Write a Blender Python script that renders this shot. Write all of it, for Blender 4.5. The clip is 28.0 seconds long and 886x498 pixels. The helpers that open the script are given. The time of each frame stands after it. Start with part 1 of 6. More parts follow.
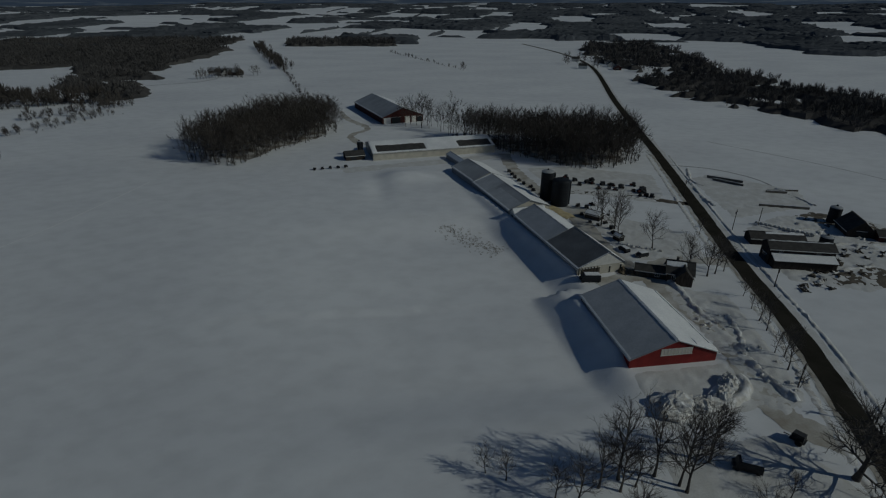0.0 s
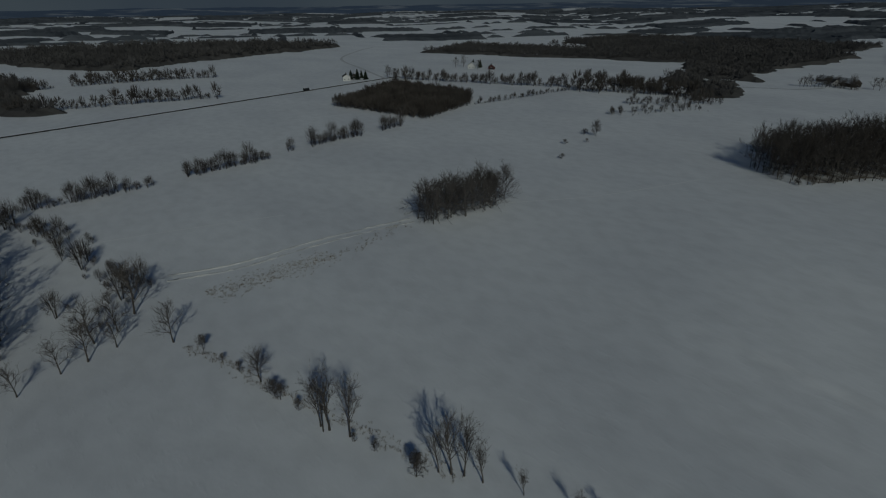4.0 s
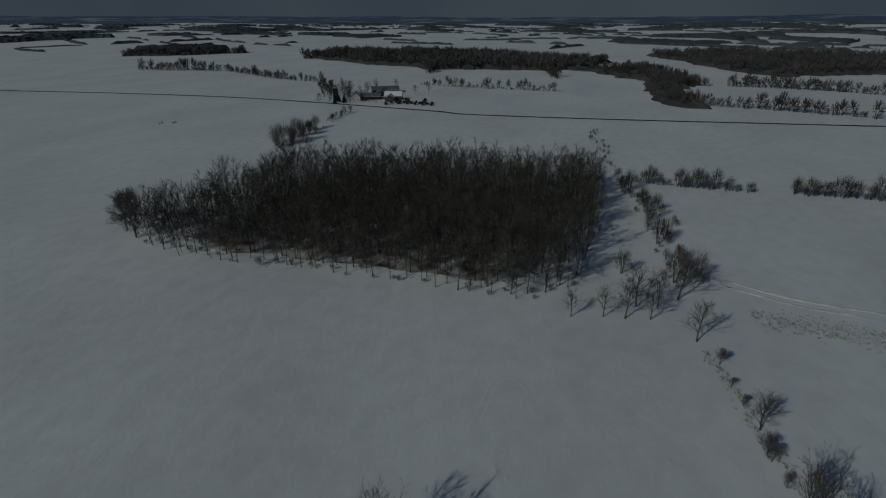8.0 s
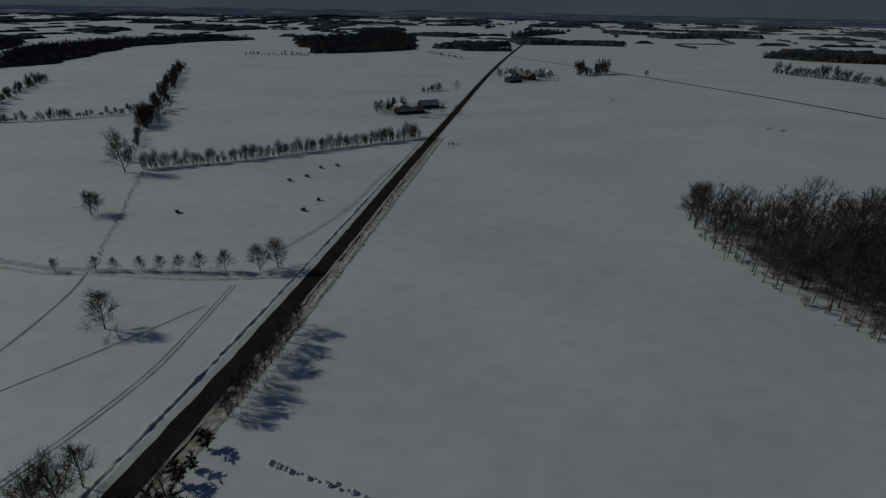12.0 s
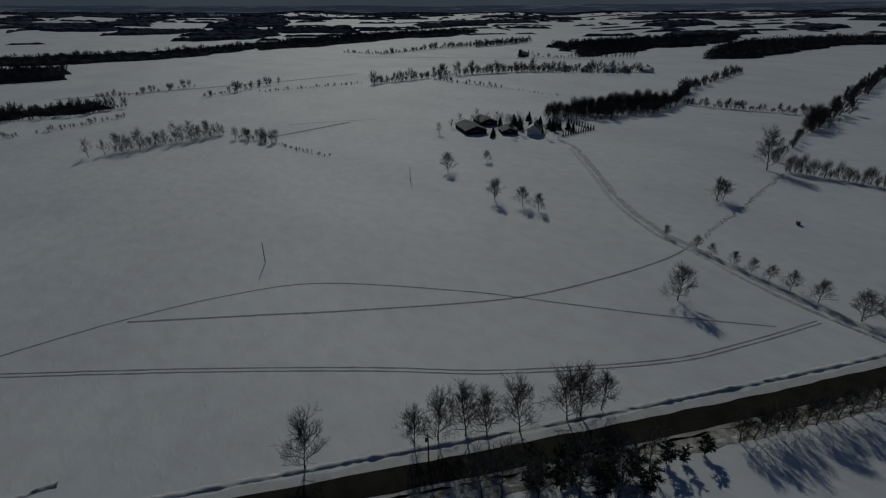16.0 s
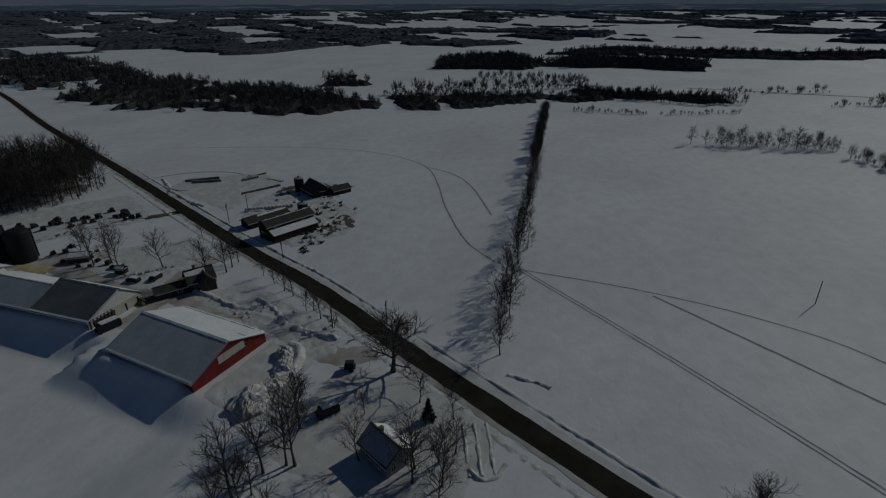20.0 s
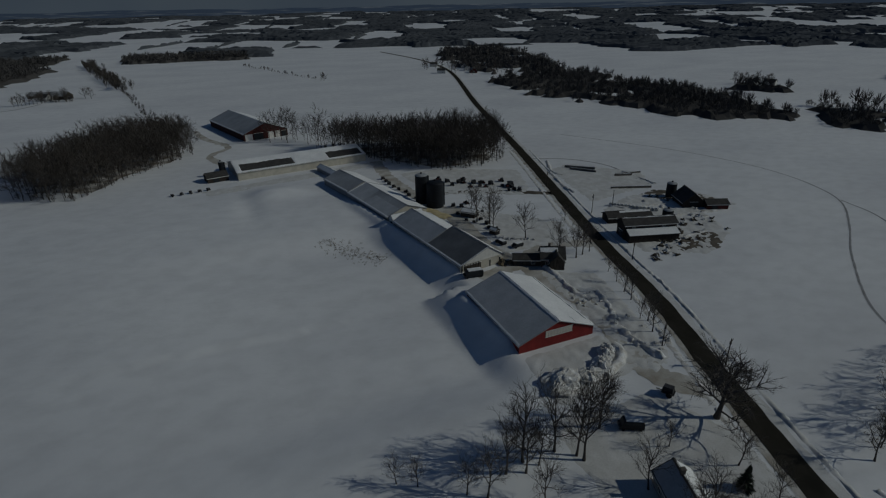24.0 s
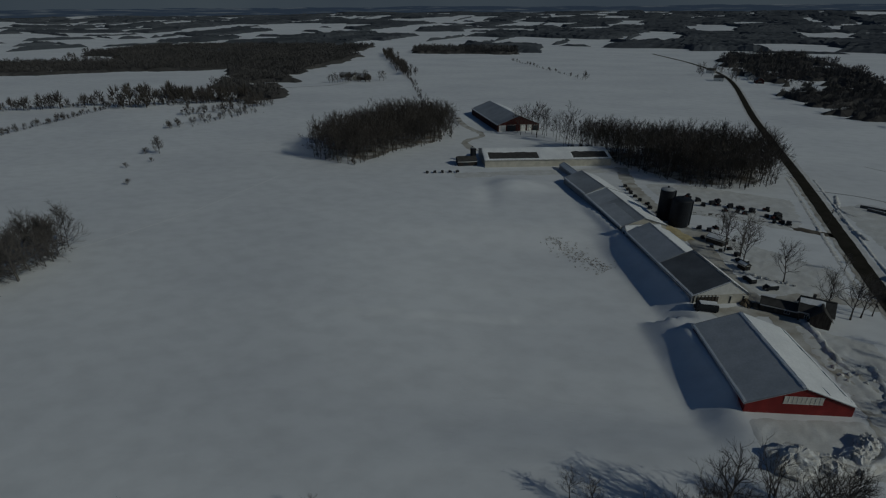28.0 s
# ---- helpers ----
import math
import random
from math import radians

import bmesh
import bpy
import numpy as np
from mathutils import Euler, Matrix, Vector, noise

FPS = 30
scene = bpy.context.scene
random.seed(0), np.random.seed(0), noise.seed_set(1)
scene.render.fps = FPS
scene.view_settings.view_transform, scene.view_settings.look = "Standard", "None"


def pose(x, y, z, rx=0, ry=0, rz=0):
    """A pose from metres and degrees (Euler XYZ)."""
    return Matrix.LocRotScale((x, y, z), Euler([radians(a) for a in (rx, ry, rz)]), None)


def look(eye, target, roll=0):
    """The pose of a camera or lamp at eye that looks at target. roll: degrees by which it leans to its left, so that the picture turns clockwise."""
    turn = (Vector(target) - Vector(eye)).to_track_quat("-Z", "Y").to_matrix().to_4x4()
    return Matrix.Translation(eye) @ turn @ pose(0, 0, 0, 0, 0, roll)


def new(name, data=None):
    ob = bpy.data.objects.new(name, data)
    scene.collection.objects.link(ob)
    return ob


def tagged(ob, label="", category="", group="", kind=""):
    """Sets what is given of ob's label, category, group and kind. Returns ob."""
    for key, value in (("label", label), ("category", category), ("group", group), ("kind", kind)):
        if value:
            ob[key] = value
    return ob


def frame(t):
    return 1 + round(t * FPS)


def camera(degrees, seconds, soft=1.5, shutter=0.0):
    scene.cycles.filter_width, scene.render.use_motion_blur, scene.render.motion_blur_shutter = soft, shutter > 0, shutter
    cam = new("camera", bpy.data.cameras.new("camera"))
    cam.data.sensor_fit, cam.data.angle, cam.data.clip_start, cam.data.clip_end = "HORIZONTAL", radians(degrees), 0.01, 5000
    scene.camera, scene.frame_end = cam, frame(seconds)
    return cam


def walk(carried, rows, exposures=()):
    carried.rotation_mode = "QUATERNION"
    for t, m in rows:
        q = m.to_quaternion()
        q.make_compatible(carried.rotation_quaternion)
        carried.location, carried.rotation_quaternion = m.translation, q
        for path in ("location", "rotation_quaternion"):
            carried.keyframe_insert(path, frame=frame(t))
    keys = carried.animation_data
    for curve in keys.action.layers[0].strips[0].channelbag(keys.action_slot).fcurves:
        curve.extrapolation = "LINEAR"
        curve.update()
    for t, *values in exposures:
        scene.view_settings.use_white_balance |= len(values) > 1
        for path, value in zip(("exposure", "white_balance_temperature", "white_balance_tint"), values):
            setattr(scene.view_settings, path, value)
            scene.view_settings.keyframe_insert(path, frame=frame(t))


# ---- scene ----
# The camera: a drone that hovers and turns once round.
def hover(t, x, y, z, yaw, pitch, roll):
    return t, pose(x, y, z, 90 + pitch, 0, yaw) @ pose(0, 0, 0, 0, 0, roll)


cam = camera(80.8, 28.0, soft=1.2)
PATH = [
    (0, -0.39, -0.52, 81.42, -10.56, -25.02, 0.34),
    (0.5, -0.47, -0.54, 81.39, -7.01, -25.03, 0.22),
    (1, -0.59, -0.52, 81.36, -2.25, -25.00, 0.19),
    (1.5, -0.68, -0.52, 81.31, 4.69, -24.97, 0.31),
    (2, -0.73, -0.41, 81.27, 13.62, -24.88, 0.35),
    (2.5, -0.68, -0.22, 81.30, 22.65, -24.83, 0.48),
    (4.5, -0.32, 0.52, 81.57, 56.17, -24.97, -0.33),
    (5, -0.28, 0.59, 81.58, 65.82, -24.74, -0.47),
    (5.5, -0.21, 0.57, 81.49, 75.35, -24.59, -0.50),
    (6, -0.28, 0.49, 81.31, 83.37, -24.49, -0.29),
    (6.5, -0.35, 0.47, 81.16, 91.66, -24.40, -0.22),
    (7, -0.36, 0.54, 81.10, 98.64, -24.38, -0.16),
    (7.5, -0.43, 0.60, 81.09, 104.38, -24.42, -0.18),
    (8, -0.48, 0.60, 81.05, 109.58, -24.44, -0.13),
    (8.5, -0.40, 0.58, 80.94, 114.70, -24.42, -0.06),
    (9, -0.15, 0.50, 80.87, 119.93, -24.40, 0.03),
    (9.5, 0.09, 0.32, 80.80, 125.71, -24.42, 0.16),
    (10, 0.32, 0.25, 80.77, 132.56, -24.44, 0.20),
    (10.5, 0.46, 0.12, 80.74, 140.62, -24.45, 0.28),
    (11, 0.57, -0.04, 80.74, 149.73, -24.52, 0.57),
    (11.5, 0.47, -0.18, 80.74, 159.49, -24.54, 0.65),
    (12, 0.36, -0.19, 80.79, 169.34, -24.55, 0.71),
    (12.5, 0.29, -0.27, 80.87, 178.59, -24.60, 0.82),
    (13, 0.22, -0.38, 80.94, 187.44, -24.64, 0.79),
    (13.5, 0.21, -0.46, 80.96, 195.74, -24.65, 0.79),
    (15.5, -0.21, -0.34, 80.79, 226.18, -24.93, -0.72),
    (16, -0.26, -0.31, 80.79, 234.56, -24.84, -0.70),
    (16.5, -0.24, -0.27, 80.77, 243.90, -24.77, -0.77),
    (17, -0.17, -0.27, 80.67, 253.56, -24.56, -0.64),
    (17.5, -0.08, -0.05, 80.60, 262.77, -24.47, -0.55),
    (18, 0.15, 0.11, 80.58, 271.51, -24.38, -0.38),
    (18.5, 0.40, 0.13, 80.63, 279.02, -24.37, -0.30),
    (19, 0.56, 0.14, 80.66, 285.30, -24.38, -0.29),
    (19.5, 0.60, 0.09, 80.70, 290.45, -24.41, -0.44),
    (20, 0.56, 0.05, 80.73, 294.77, -24.42, -0.51),
    (20.5, 0.52, -0.03, 80.79, 298.79, -24.42, -0.64),
    (22.5, 0.41, -0.72, 81.05, 318.76, -24.35, -1.17),
    (23, 0.32, -0.61, 81.12, 323.97, -24.33, -1.14),
    (23.5, 0.19, -0.40, 81.21, 329.59, -24.29, -1.05),
    (24, 0.05, -0.13, 81.32, 335.43, -24.30, -1.02),
    (24.5, -0.04, 0.10, 81.40, 341.82, -24.21, -0.82),
    (25, -0.01, 0.27, 81.42, 348.57, -24.15, -0.77),
    (25.5, 0.06, 0.21, 81.42, 354.41, -24.18, -0.62),
    (26, 0.13, 0.10, 81.39, 358.54, -24.15, -0.36),
    (26.5, 0.18, 0.05, 81.37, 360.26, -24.17, -0.21),
    (27, 0.21, 0.02, 81.34, 361.23, -24.19, -0.07),
    (27.5, 0.24, -0.00, 81.32, 361.73, -24.24, 0.07),
    (28, 0.27, -0.05, 81.30, 362.09, -24.28, 0.16),
]
walk(cam, [hover(*row) for row in PATH], [(t, -1.84 + up, kelvin, tint) for t, up, kelvin, tint in ((0, 0.03, 6440, 1), (3, -0.04, 6440, 0), (5, -0.1, 6440, 0), (7, -0.03, 6460, 1), (9, 0.06, 6520, 0), (11, 0.05, 6600, 2), (13, -0.12, 6620, 4), (16, -0.18, 6560, 5), (18, -0.21, 6520, 5), (20, -0.18, 6500, 5), (23, -0.03, 6470, 4), (26, 0.03, 6440, 2), (28, 0.03, 6440, 1))])

# Sky and sun: low winter sun from beyond the road.
SUN = Vector((0.88, -0.46, 0.0)).normalized()
SUN_UP = radians(31.5)
world = bpy.data.worlds.new("winter_sky")
scene.world = world
world.use_nodes = True
wn = world.node_tree.nodes
sky = wn.new("ShaderNodeTexSky")
sky.sky_type, sky.sun_disc = "NISHITA", False
sky.sun_elevation, sky.sun_rotation = SUN_UP, math.atan2(SUN.x, SUN.y)
sky.altitude, sky.air_density, sky.dust_density, sky.ozone_density = 1500, 0.8, 0.0, 2.5
wn["Background"].inputs["Strength"].default_value = 0.076
tone = wn.new("ShaderNodeMixRGB")
tone.blend_type, tone.inputs["Fac"].default_value, tone.inputs["Color2"].default_value = "MULTIPLY", 1.0, (0.78, 0.90, 1.0, 1)
world.node_tree.links.new(sky.outputs["Color"], tone.inputs["Color1"])
world.node_tree.links.new(tone.outputs["Color"], wn["Background"].inputs["Color"])
sun_data = bpy.data.lights.new("sun", "SUN")
sun_data.energy, sun_data.angle, sun_data.color = 3.5, radians(0.55), (0.985, 0.97, 0.89)
sun = new("sun", sun_data)
sun.matrix_world = look((SUN * math.cos(SUN_UP) + Vector((0, 0, math.sin(SUN_UP)))) * 300, (0, 0, 0))


# ---- materials ----
def mat(name, colour, rough=0.7, metal=0.0, spread=0.25, scale=1.0, fine=12.0, bump=0.3, dist=0.05, second=None, amount=0.5, stretch=(1, 1, 1), vary=0.0):
    """A surface with a base colour, a second colour in patches, grain and relief at two sizes. scale, fine: patches and grains per metre."""
    m = bpy.data.materials.new(name)
    m.use_nodes = True
    n, l = m.node_tree.nodes, m.node_tree.links
    bsdf = n["Principled BSDF"]
    bsdf.inputs["Roughness"].default_value, bsdf.inputs["Metallic"].default_value = rough, metal
    bsdf.inputs["Specular IOR Level"].default_value = 0.2 * (rough < 0.95)
    co = n.new("ShaderNodeTexCoord")
    mp = n.new("ShaderNodeMapping")
    mp.inputs["Scale"].default_value = stretch
    l.new(co.outputs["Object"], mp.inputs["Vector"])
    big, small = n.new("ShaderNodeTexNoise"), n.new("ShaderNodeTexNoise")
    for node, s, d in ((big, scale, 4.0), (small, fine, 3.0)):
        node.inputs["Scale"].default_value, node.inputs["Detail"].default_value = s, d
        l.new(mp.outputs["Vector"], node.inputs["Vector"])
    ramp = n.new("ShaderNodeValToRGB")
    other = second or tuple(c * (1 - spread) for c in colour)
    ramp.color_ramp.elements[0].position, ramp.color_ramp.elements[1].position = 0.5 - 0.25 * amount, 0.5 + 0.3 * (1.2 - amount)
    ramp.color_ramp.elements[0].color, ramp.color_ramp.elements[1].color = (*other, 1), (*colour, 1)
    l.new(big.outputs["Fac"], ramp.inputs["Fac"])
    mix = n.new("ShaderNodeMixRGB")
    mix.blend_type, mix.inputs["Fac"].default_value = "MULTIPLY", 0.35
    grain = n.new("ShaderNodeMapRange")
    grain.inputs["From Min"].default_value, grain.inputs["From Max"].default_value = 0.3, 0.7
    grain.inputs["To Min"].default_value = 0.6
    l.new(small.outputs["Fac"], grain.inputs["Value"])
    l.new(ramp.outputs["Color"], mix.inputs["Color1"])
    l.new(grain.outputs["Result"], mix.inputs["Color2"])
    last = mix.outputs["Color"]
    if vary:
        info, hue, rng = n.new("ShaderNodeObjectInfo"), n.new("ShaderNodeHueSaturation"), n.new("ShaderNodeMapRange")
        rng.inputs["To Min"].default_value, rng.inputs["To Max"].default_value = 1 - vary, 1 + vary
        l.new(info.outputs["Random"], rng.inputs["Value"])
        l.new(rng.outputs["Result"], hue.inputs["Value"])
        l.new(last, hue.inputs["Color"])
        last = hue.outputs["Color"]
    l.new(last, bsdf.inputs["Base Color"])
    if bump:
        add = n.new("ShaderNodeMath")
        add.operation = "MULTIPLY_ADD"
        add.inputs[1].default_value = 0.25
        l.new(small.outputs["Fac"], add.inputs[0])
        l.new(big.outputs["Fac"], add.inputs[2])
        b = n.new("ShaderNodeBump")
        b.inputs["Strength"].default_value, b.inputs["Distance"].default_value = bump, dist
        l.new(add.outputs[0], b.inputs["Height"])
        l.new(b.outputs["Normal"], bsdf.inputs["Normal"])
    return m


def ribbed(name, colour, per_metre, **kw):
    """Sheet siding or roofing with upright ribs."""
    m = mat(name, colour, **kw)
    n, l = m.node_tree.nodes, m.node_tree.links
    co, w = n.new("ShaderNodeTexCoord"), n.new("ShaderNodeTexWave")
    w.wave_profile, w.bands_direction = "SIN", "DIAGONAL"
    w.inputs["Scale"].default_value = per_metre
    l.new(co.outputs["Object"], w.inputs["Vector"])
    b = n.new("ShaderNodeBump")
    b.inputs["Strength"].default_value, b.inputs["Distance"].default_value = 0.2, 0.02
    l.new(w.outputs["Fac"], b.inputs["Height"])
    old = n["Principled BSDF"].inputs["Normal"].links
    if old:
        l.new(old[0].from_socket, b.inputs["Normal"])
    l.new(b.outputs["Normal"], n["Principled BSDF"].inputs["Normal"])
    return m


def snow_material(name, colour, second, drift):
    """Wind-packed snow: long low drifts, ripples and grains."""
    m = bpy.data.materials.new(name)
    m.use_nodes = True
    n, l = m.node_tree.nodes, m.node_tree.links
    bsdf = n["Principled BSDF"]
    bsdf.inputs["Roughness"].default_value = 0.78
    bsdf.inputs["IOR"].default_value = 1.62
    bsdf.inputs["Specular IOR Level"].default_value = 0.85
    co = n.new("ShaderNodeTexCoord")

    def noise_at(scale, stretch, detail, rot=0.0):
        mp, t = n.new("ShaderNodeMapping"), n.new("ShaderNodeTexNoise")
        mp.inputs["Scale"].default_value, mp.inputs["Rotation"].default_value = stretch, (0, 0, rot)
        t.inputs["Scale"].default_value, t.inputs["Detail"].default_value = scale, detail
        l.new(co.outputs["Object"], mp.inputs["Vector"])
        l.new(mp.outputs["Vector"], t.inputs["Vector"])
        return t.outputs["Fac"]

    broad, drifts, ripples = noise_at(0.011, (1, 1.6, 1), 4, 0.4), noise_at(0.12, (1, 1.5, 1), 3, 0.9), noise_at(0.7, (1, 1.8, 1), 3, 0.5)
    crust = n.new("ShaderNodeMapRange")
    crust.inputs["From Min"].default_value, crust.inputs["From Max"].default_value, crust.inputs["To Max"].default_value = 0.58, 0.76, 0.2
    l.new(noise_at(0.19, (1, 2.4, 1), 4, 0.2), crust.inputs["Value"])
    ramp = n.new("ShaderNodeValToRGB")
    ramp.color_ramp.elements[0].position, ramp.color_ramp.elements[1].position = 0.32, 0.62
    ramp.color_ramp.elements[0].color, ramp.color_ramp.elements[1].color = (*second, 1), (*colour, 1)
    l.new(broad, ramp.inputs["Fac"])
    fleck = n.new("ShaderNodeMapRange")
    fleck.inputs["From Min"].default_value, fleck.inputs["From Max"].default_value = 0.3, 0.6
    fleck.inputs["To Min"].default_value = 0.9
    l.new(drifts, fleck.inputs["Value"])
    mix = n.new("ShaderNodeMixRGB")
    mix.blend_type, mix.inputs["Fac"].default_value = "MULTIPLY", 1.0
    l.new(ramp.outputs["Color"], mix.inputs["Color1"])
    l.new(fleck.outputs["Result"], mix.inputs["Color2"])
    l.new(mix.outputs["Color"], bsdf.inputs["Base Color"])
    height = n.new("ShaderNodeMath")
    height.operation = "MULTIPLY_ADD"
    height.inputs[1].default_value = 0.05
    l.new(ripples, height.inputs[0])
    marks = n.new("ShaderNodeMath")
    l.new(drifts, marks.inputs[0])
    l.new(crust.outputs["Result"], marks.inputs[1])
    l.new(marks.outputs[0], height.inputs[2])
    b = n.new("ShaderNodeBump")
    b.inputs["Strength"].default_value, b.inputs["Distance"].default_value = 1.0, drift
    l.new(height.outputs[0], b.inputs["Height"])
    l.new(b.outputs["Normal"], bsdf.inputs["Normal"])
    return m


SNOW = snow_material("field_snow", (0.745, 0.755, 0.775), (0.645, 0.655, 0.685), 0.21)
HEAP = mat("heaped_snow", (0.80, 0.81, 0.83), 0.7, second=(0.55, 0.53, 0.50), scale=0.7, fine=5, bump=0.9, dist=0.25, amount=0.45)
PACKED = mat("packed_snow", (0.60, 0.59, 0.565), 0.75, second=(0.36, 0.33, 0.285), scale=0.16, fine=2.5, bump=0.5, dist=0.1, amount=0.55)
DIRT = mat("churned_mud", (0.165, 0.145, 0.12), 0.9, second=(0.085, 0.072, 0.058), scale=0.25, fine=3, bump=0.6, dist=0.1)
# Pressed snow, darkened by groove shade put into the colour; ribbons lie flat.
TRACK = mat("pressed_snow_and_rut_shade", (0.40, 0.405, 0.42), 0.8, second=(0.27, 0.27, 0.28), scale=0.4, fine=5, bump=0.4, dist=0.05)
VERGE = mat("dead_grass_in_snow", (0.66, 0.65, 0.62), 0.9, second=(0.20, 0.165, 0.11), scale=0.5, fine=4, bump=0.7, dist=0.15, amount=0.6)
ASPHALT = mat("wet_asphalt", (0.026, 0.025, 0.021), 1.0, second=(0.042, 0.039, 0.033), scale=0.18, fine=6, bump=0.15, dist=0.01, stretch=(1, 1, 1))
BARK = mat("bark", (0.115, 0.102, 0.092), 0.9, second=(0.068, 0.060, 0.054), scale=3, fine=18, bump=0.6, dist=0.02, vary=0.2)
TWIG = mat("twigs", (0.145, 0.128, 0.116), 0.9, second=(0.092, 0.081, 0.074), scale=0.6, fine=6, bump=0.0, vary=0.2)
WOODS = mat("bare_woods", (0.112, 0.100, 0.091), 0.95, second=(0.064, 0.057, 0.052), scale=0.08, fine=0.6, bump=0.0)
BRUSHWOOD = mat("pale_bare_crowns", (0.155, 0.142, 0.134), 0.95, second=(0.098, 0.090, 0.086), scale=0.1, fine=0.8, bump=0.0)
# Distance grey and the self-shade of unmodelled twigs are put into this colour.
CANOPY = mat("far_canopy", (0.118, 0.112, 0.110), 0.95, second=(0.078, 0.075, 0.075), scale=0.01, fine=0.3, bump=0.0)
# Darker than the crowns: shade inside the woods is put into the colour.
UNDER = mat("inner_shade_fill", (0.088, 0.084, 0.082), 0.95, second=(0.060, 0.058, 0.058), scale=0.03, fine=0.4, bump=0.0)
# Bluish distance haze over the farthest woods is put into this base colour.
FARWOOD = mat("haze_tinted_woods", (0.100, 0.108, 0.122), 0.95, second=(0.066, 0.074, 0.086), scale=0.006, fine=0.1, bump=0.0)
# House siding; also stands for shade on left walls of cream buildings.
SIDING = mat("grey_siding_and_wall_shade", (0.30, 0.305, 0.315), 0.7, spread=0.2, scale=0.7, fine=6, bump=0.15, dist=0.02)
LITTER = mat("leaf_litter", (0.62, 0.61, 0.60), 0.9, second=(0.12, 0.095, 0.07), scale=0.14, fine=2, bump=0.3, dist=0.1, amount=0.6)
NEEDLES = mat("needles", (0.048, 0.062, 0.040), 0.85, second=(0.03, 0.041, 0.027), scale=0.8, fine=8, bump=0.0, vary=0.2)
STRAW = mat("dry_grass", (0.26, 0.21, 0.14), 0.9, second=(0.14, 0.11, 0.08), scale=0.6, fine=6, bump=0.0)
RED = ribbed("red_sheet_siding", (0.235, 0.024, 0.023), 5.0, rough=0.5, spread=0.3, scale=0.35, fine=4, bump=0.1)
DARKRED = ribbed("faded_red_boards", (0.085, 0.024, 0.022), 5.0, rough=0.8, spread=0.45, scale=0.5, fine=4, bump=0.2)
BEIGE = ribbed("cream_sheet_siding", (0.56, 0.525, 0.45), 5.0, rough=0.55, spread=0.2, scale=0.4, fine=4, bump=0.1)
WHITE = mat("white_painted_boards", (0.72, 0.71, 0.68), 0.6, spread=0.15, scale=0.7, fine=6, bump=0.15, dist=0.02)
GREYWOOD = mat("weathered_boards", (0.10, 0.085, 0.07), 0.9, second=(0.05, 0.042, 0.036), scale=0.8, fine=7, bump=0.4, dist=0.03, stretch=(3, 3, 0.5))
BOARDS = mat("tarred_boards", (0.055, 0.045, 0.04), 0.9, second=(0.03, 0.025, 0.022), scale=0.8, fine=7, bump=0.4, dist=0.03, stretch=(3, 3, 0.5))
ROOF = ribbed("frosted_metal_roof", (0.42, 0.435, 0.455), 3.0, rough=0.45, spread=0.25, scale=0.12, fine=2, bump=0.08)
ROOFDARK = ribbed("bare_grey_metal_roof", (0.17, 0.18, 0.195), 3.0, rough=0.8, spread=0.3, scale=0.15, fine=2, bump=0.1)
SHINGLE = mat("dark_shingles", (0.075, 0.072, 0.07), 0.85, spread=0.35, scale=0.6, fine=8, bump=0.3, dist=0.03)
FROST = mat("frosted_roof_snow", (0.52, 0.54, 0.57), 0.7, second=(0.42, 0.44, 0.47), scale=0.2, fine=2, bump=0.3, dist=0.06)
TRODDEN = mat("trodden_snow", (0.74, 0.745, 0.755), 0.7, second=(0.60, 0.595, 0.585), scale=0.22, fine=3, bump=0.5, dist=0.1, amount=0.25)
ROOFSNOW = mat("roof_snow", (0.88, 0.89, 0.90), 0.7, second=(0.74, 0.75, 0.77), scale=0.12, fine=2, bump=0.5, dist=0.12)
SLED = mat("scuffed_snow", (0.9, 0.9, 0.91), 0.6, spread=0.1, scale=1, fine=6, bump=0.4, dist=0.04)
LANE = mat("packed_lane_snow", (0.66, 0.66, 0.67), 0.7, second=(0.50, 0.50, 0.51), scale=0.3, fine=4, bump=0.4, dist=0.06)
SILAGE = mat("pale_silage", (0.62, 0.53, 0.32), 0.9, second=(0.45, 0.37, 0.22), scale=0.5, fine=5, bump=0.4, dist=0.08)
SILO = mat("dark_enamelled_steel", (0.018, 0.021, 0.027), 0.6, spread=0.3, scale=0.4, fine=4, bump=0.1, dist=0.02)
CONCRETE = mat("concrete", (0.20, 0.185, 0.165), 0.9, second=(0.11, 0.10, 0.09), scale=0.5, fine=6, bump=0.2, dist=0.03)
GLASS = mat("window_glass", (0.03, 0.035, 0.04), 0.15, spread=0.1, bump=0.0)
CURTAIN = mat("translucent_curtain", (0.60, 0.58, 0.52), 0.6, spread=0.15, scale=0.6, fine=5, bump=0.2, dist=0.04)
STEEL = mat("machine_steel", (0.045, 0.045, 0.05), 0.6, spread=0.4, scale=1.2, fine=8, bump=0.2, dist=0.02)
CARPAINT = mat("dark_vehicle_paint", (0.02, 0.022, 0.028), 0.35, spread=0.2, scale=1, fine=6, bump=0.0)
RUBBER = mat("rubber", (0.02, 0.02, 0.02), 0.9, spread=0.2, bump=0.1)
PLASTIC = mat("white_bale_wrap", (0.6, 0.6, 0.58), 0.5, spread=0.2, scale=1, fine=5, bump=0.2, dist=0.03)


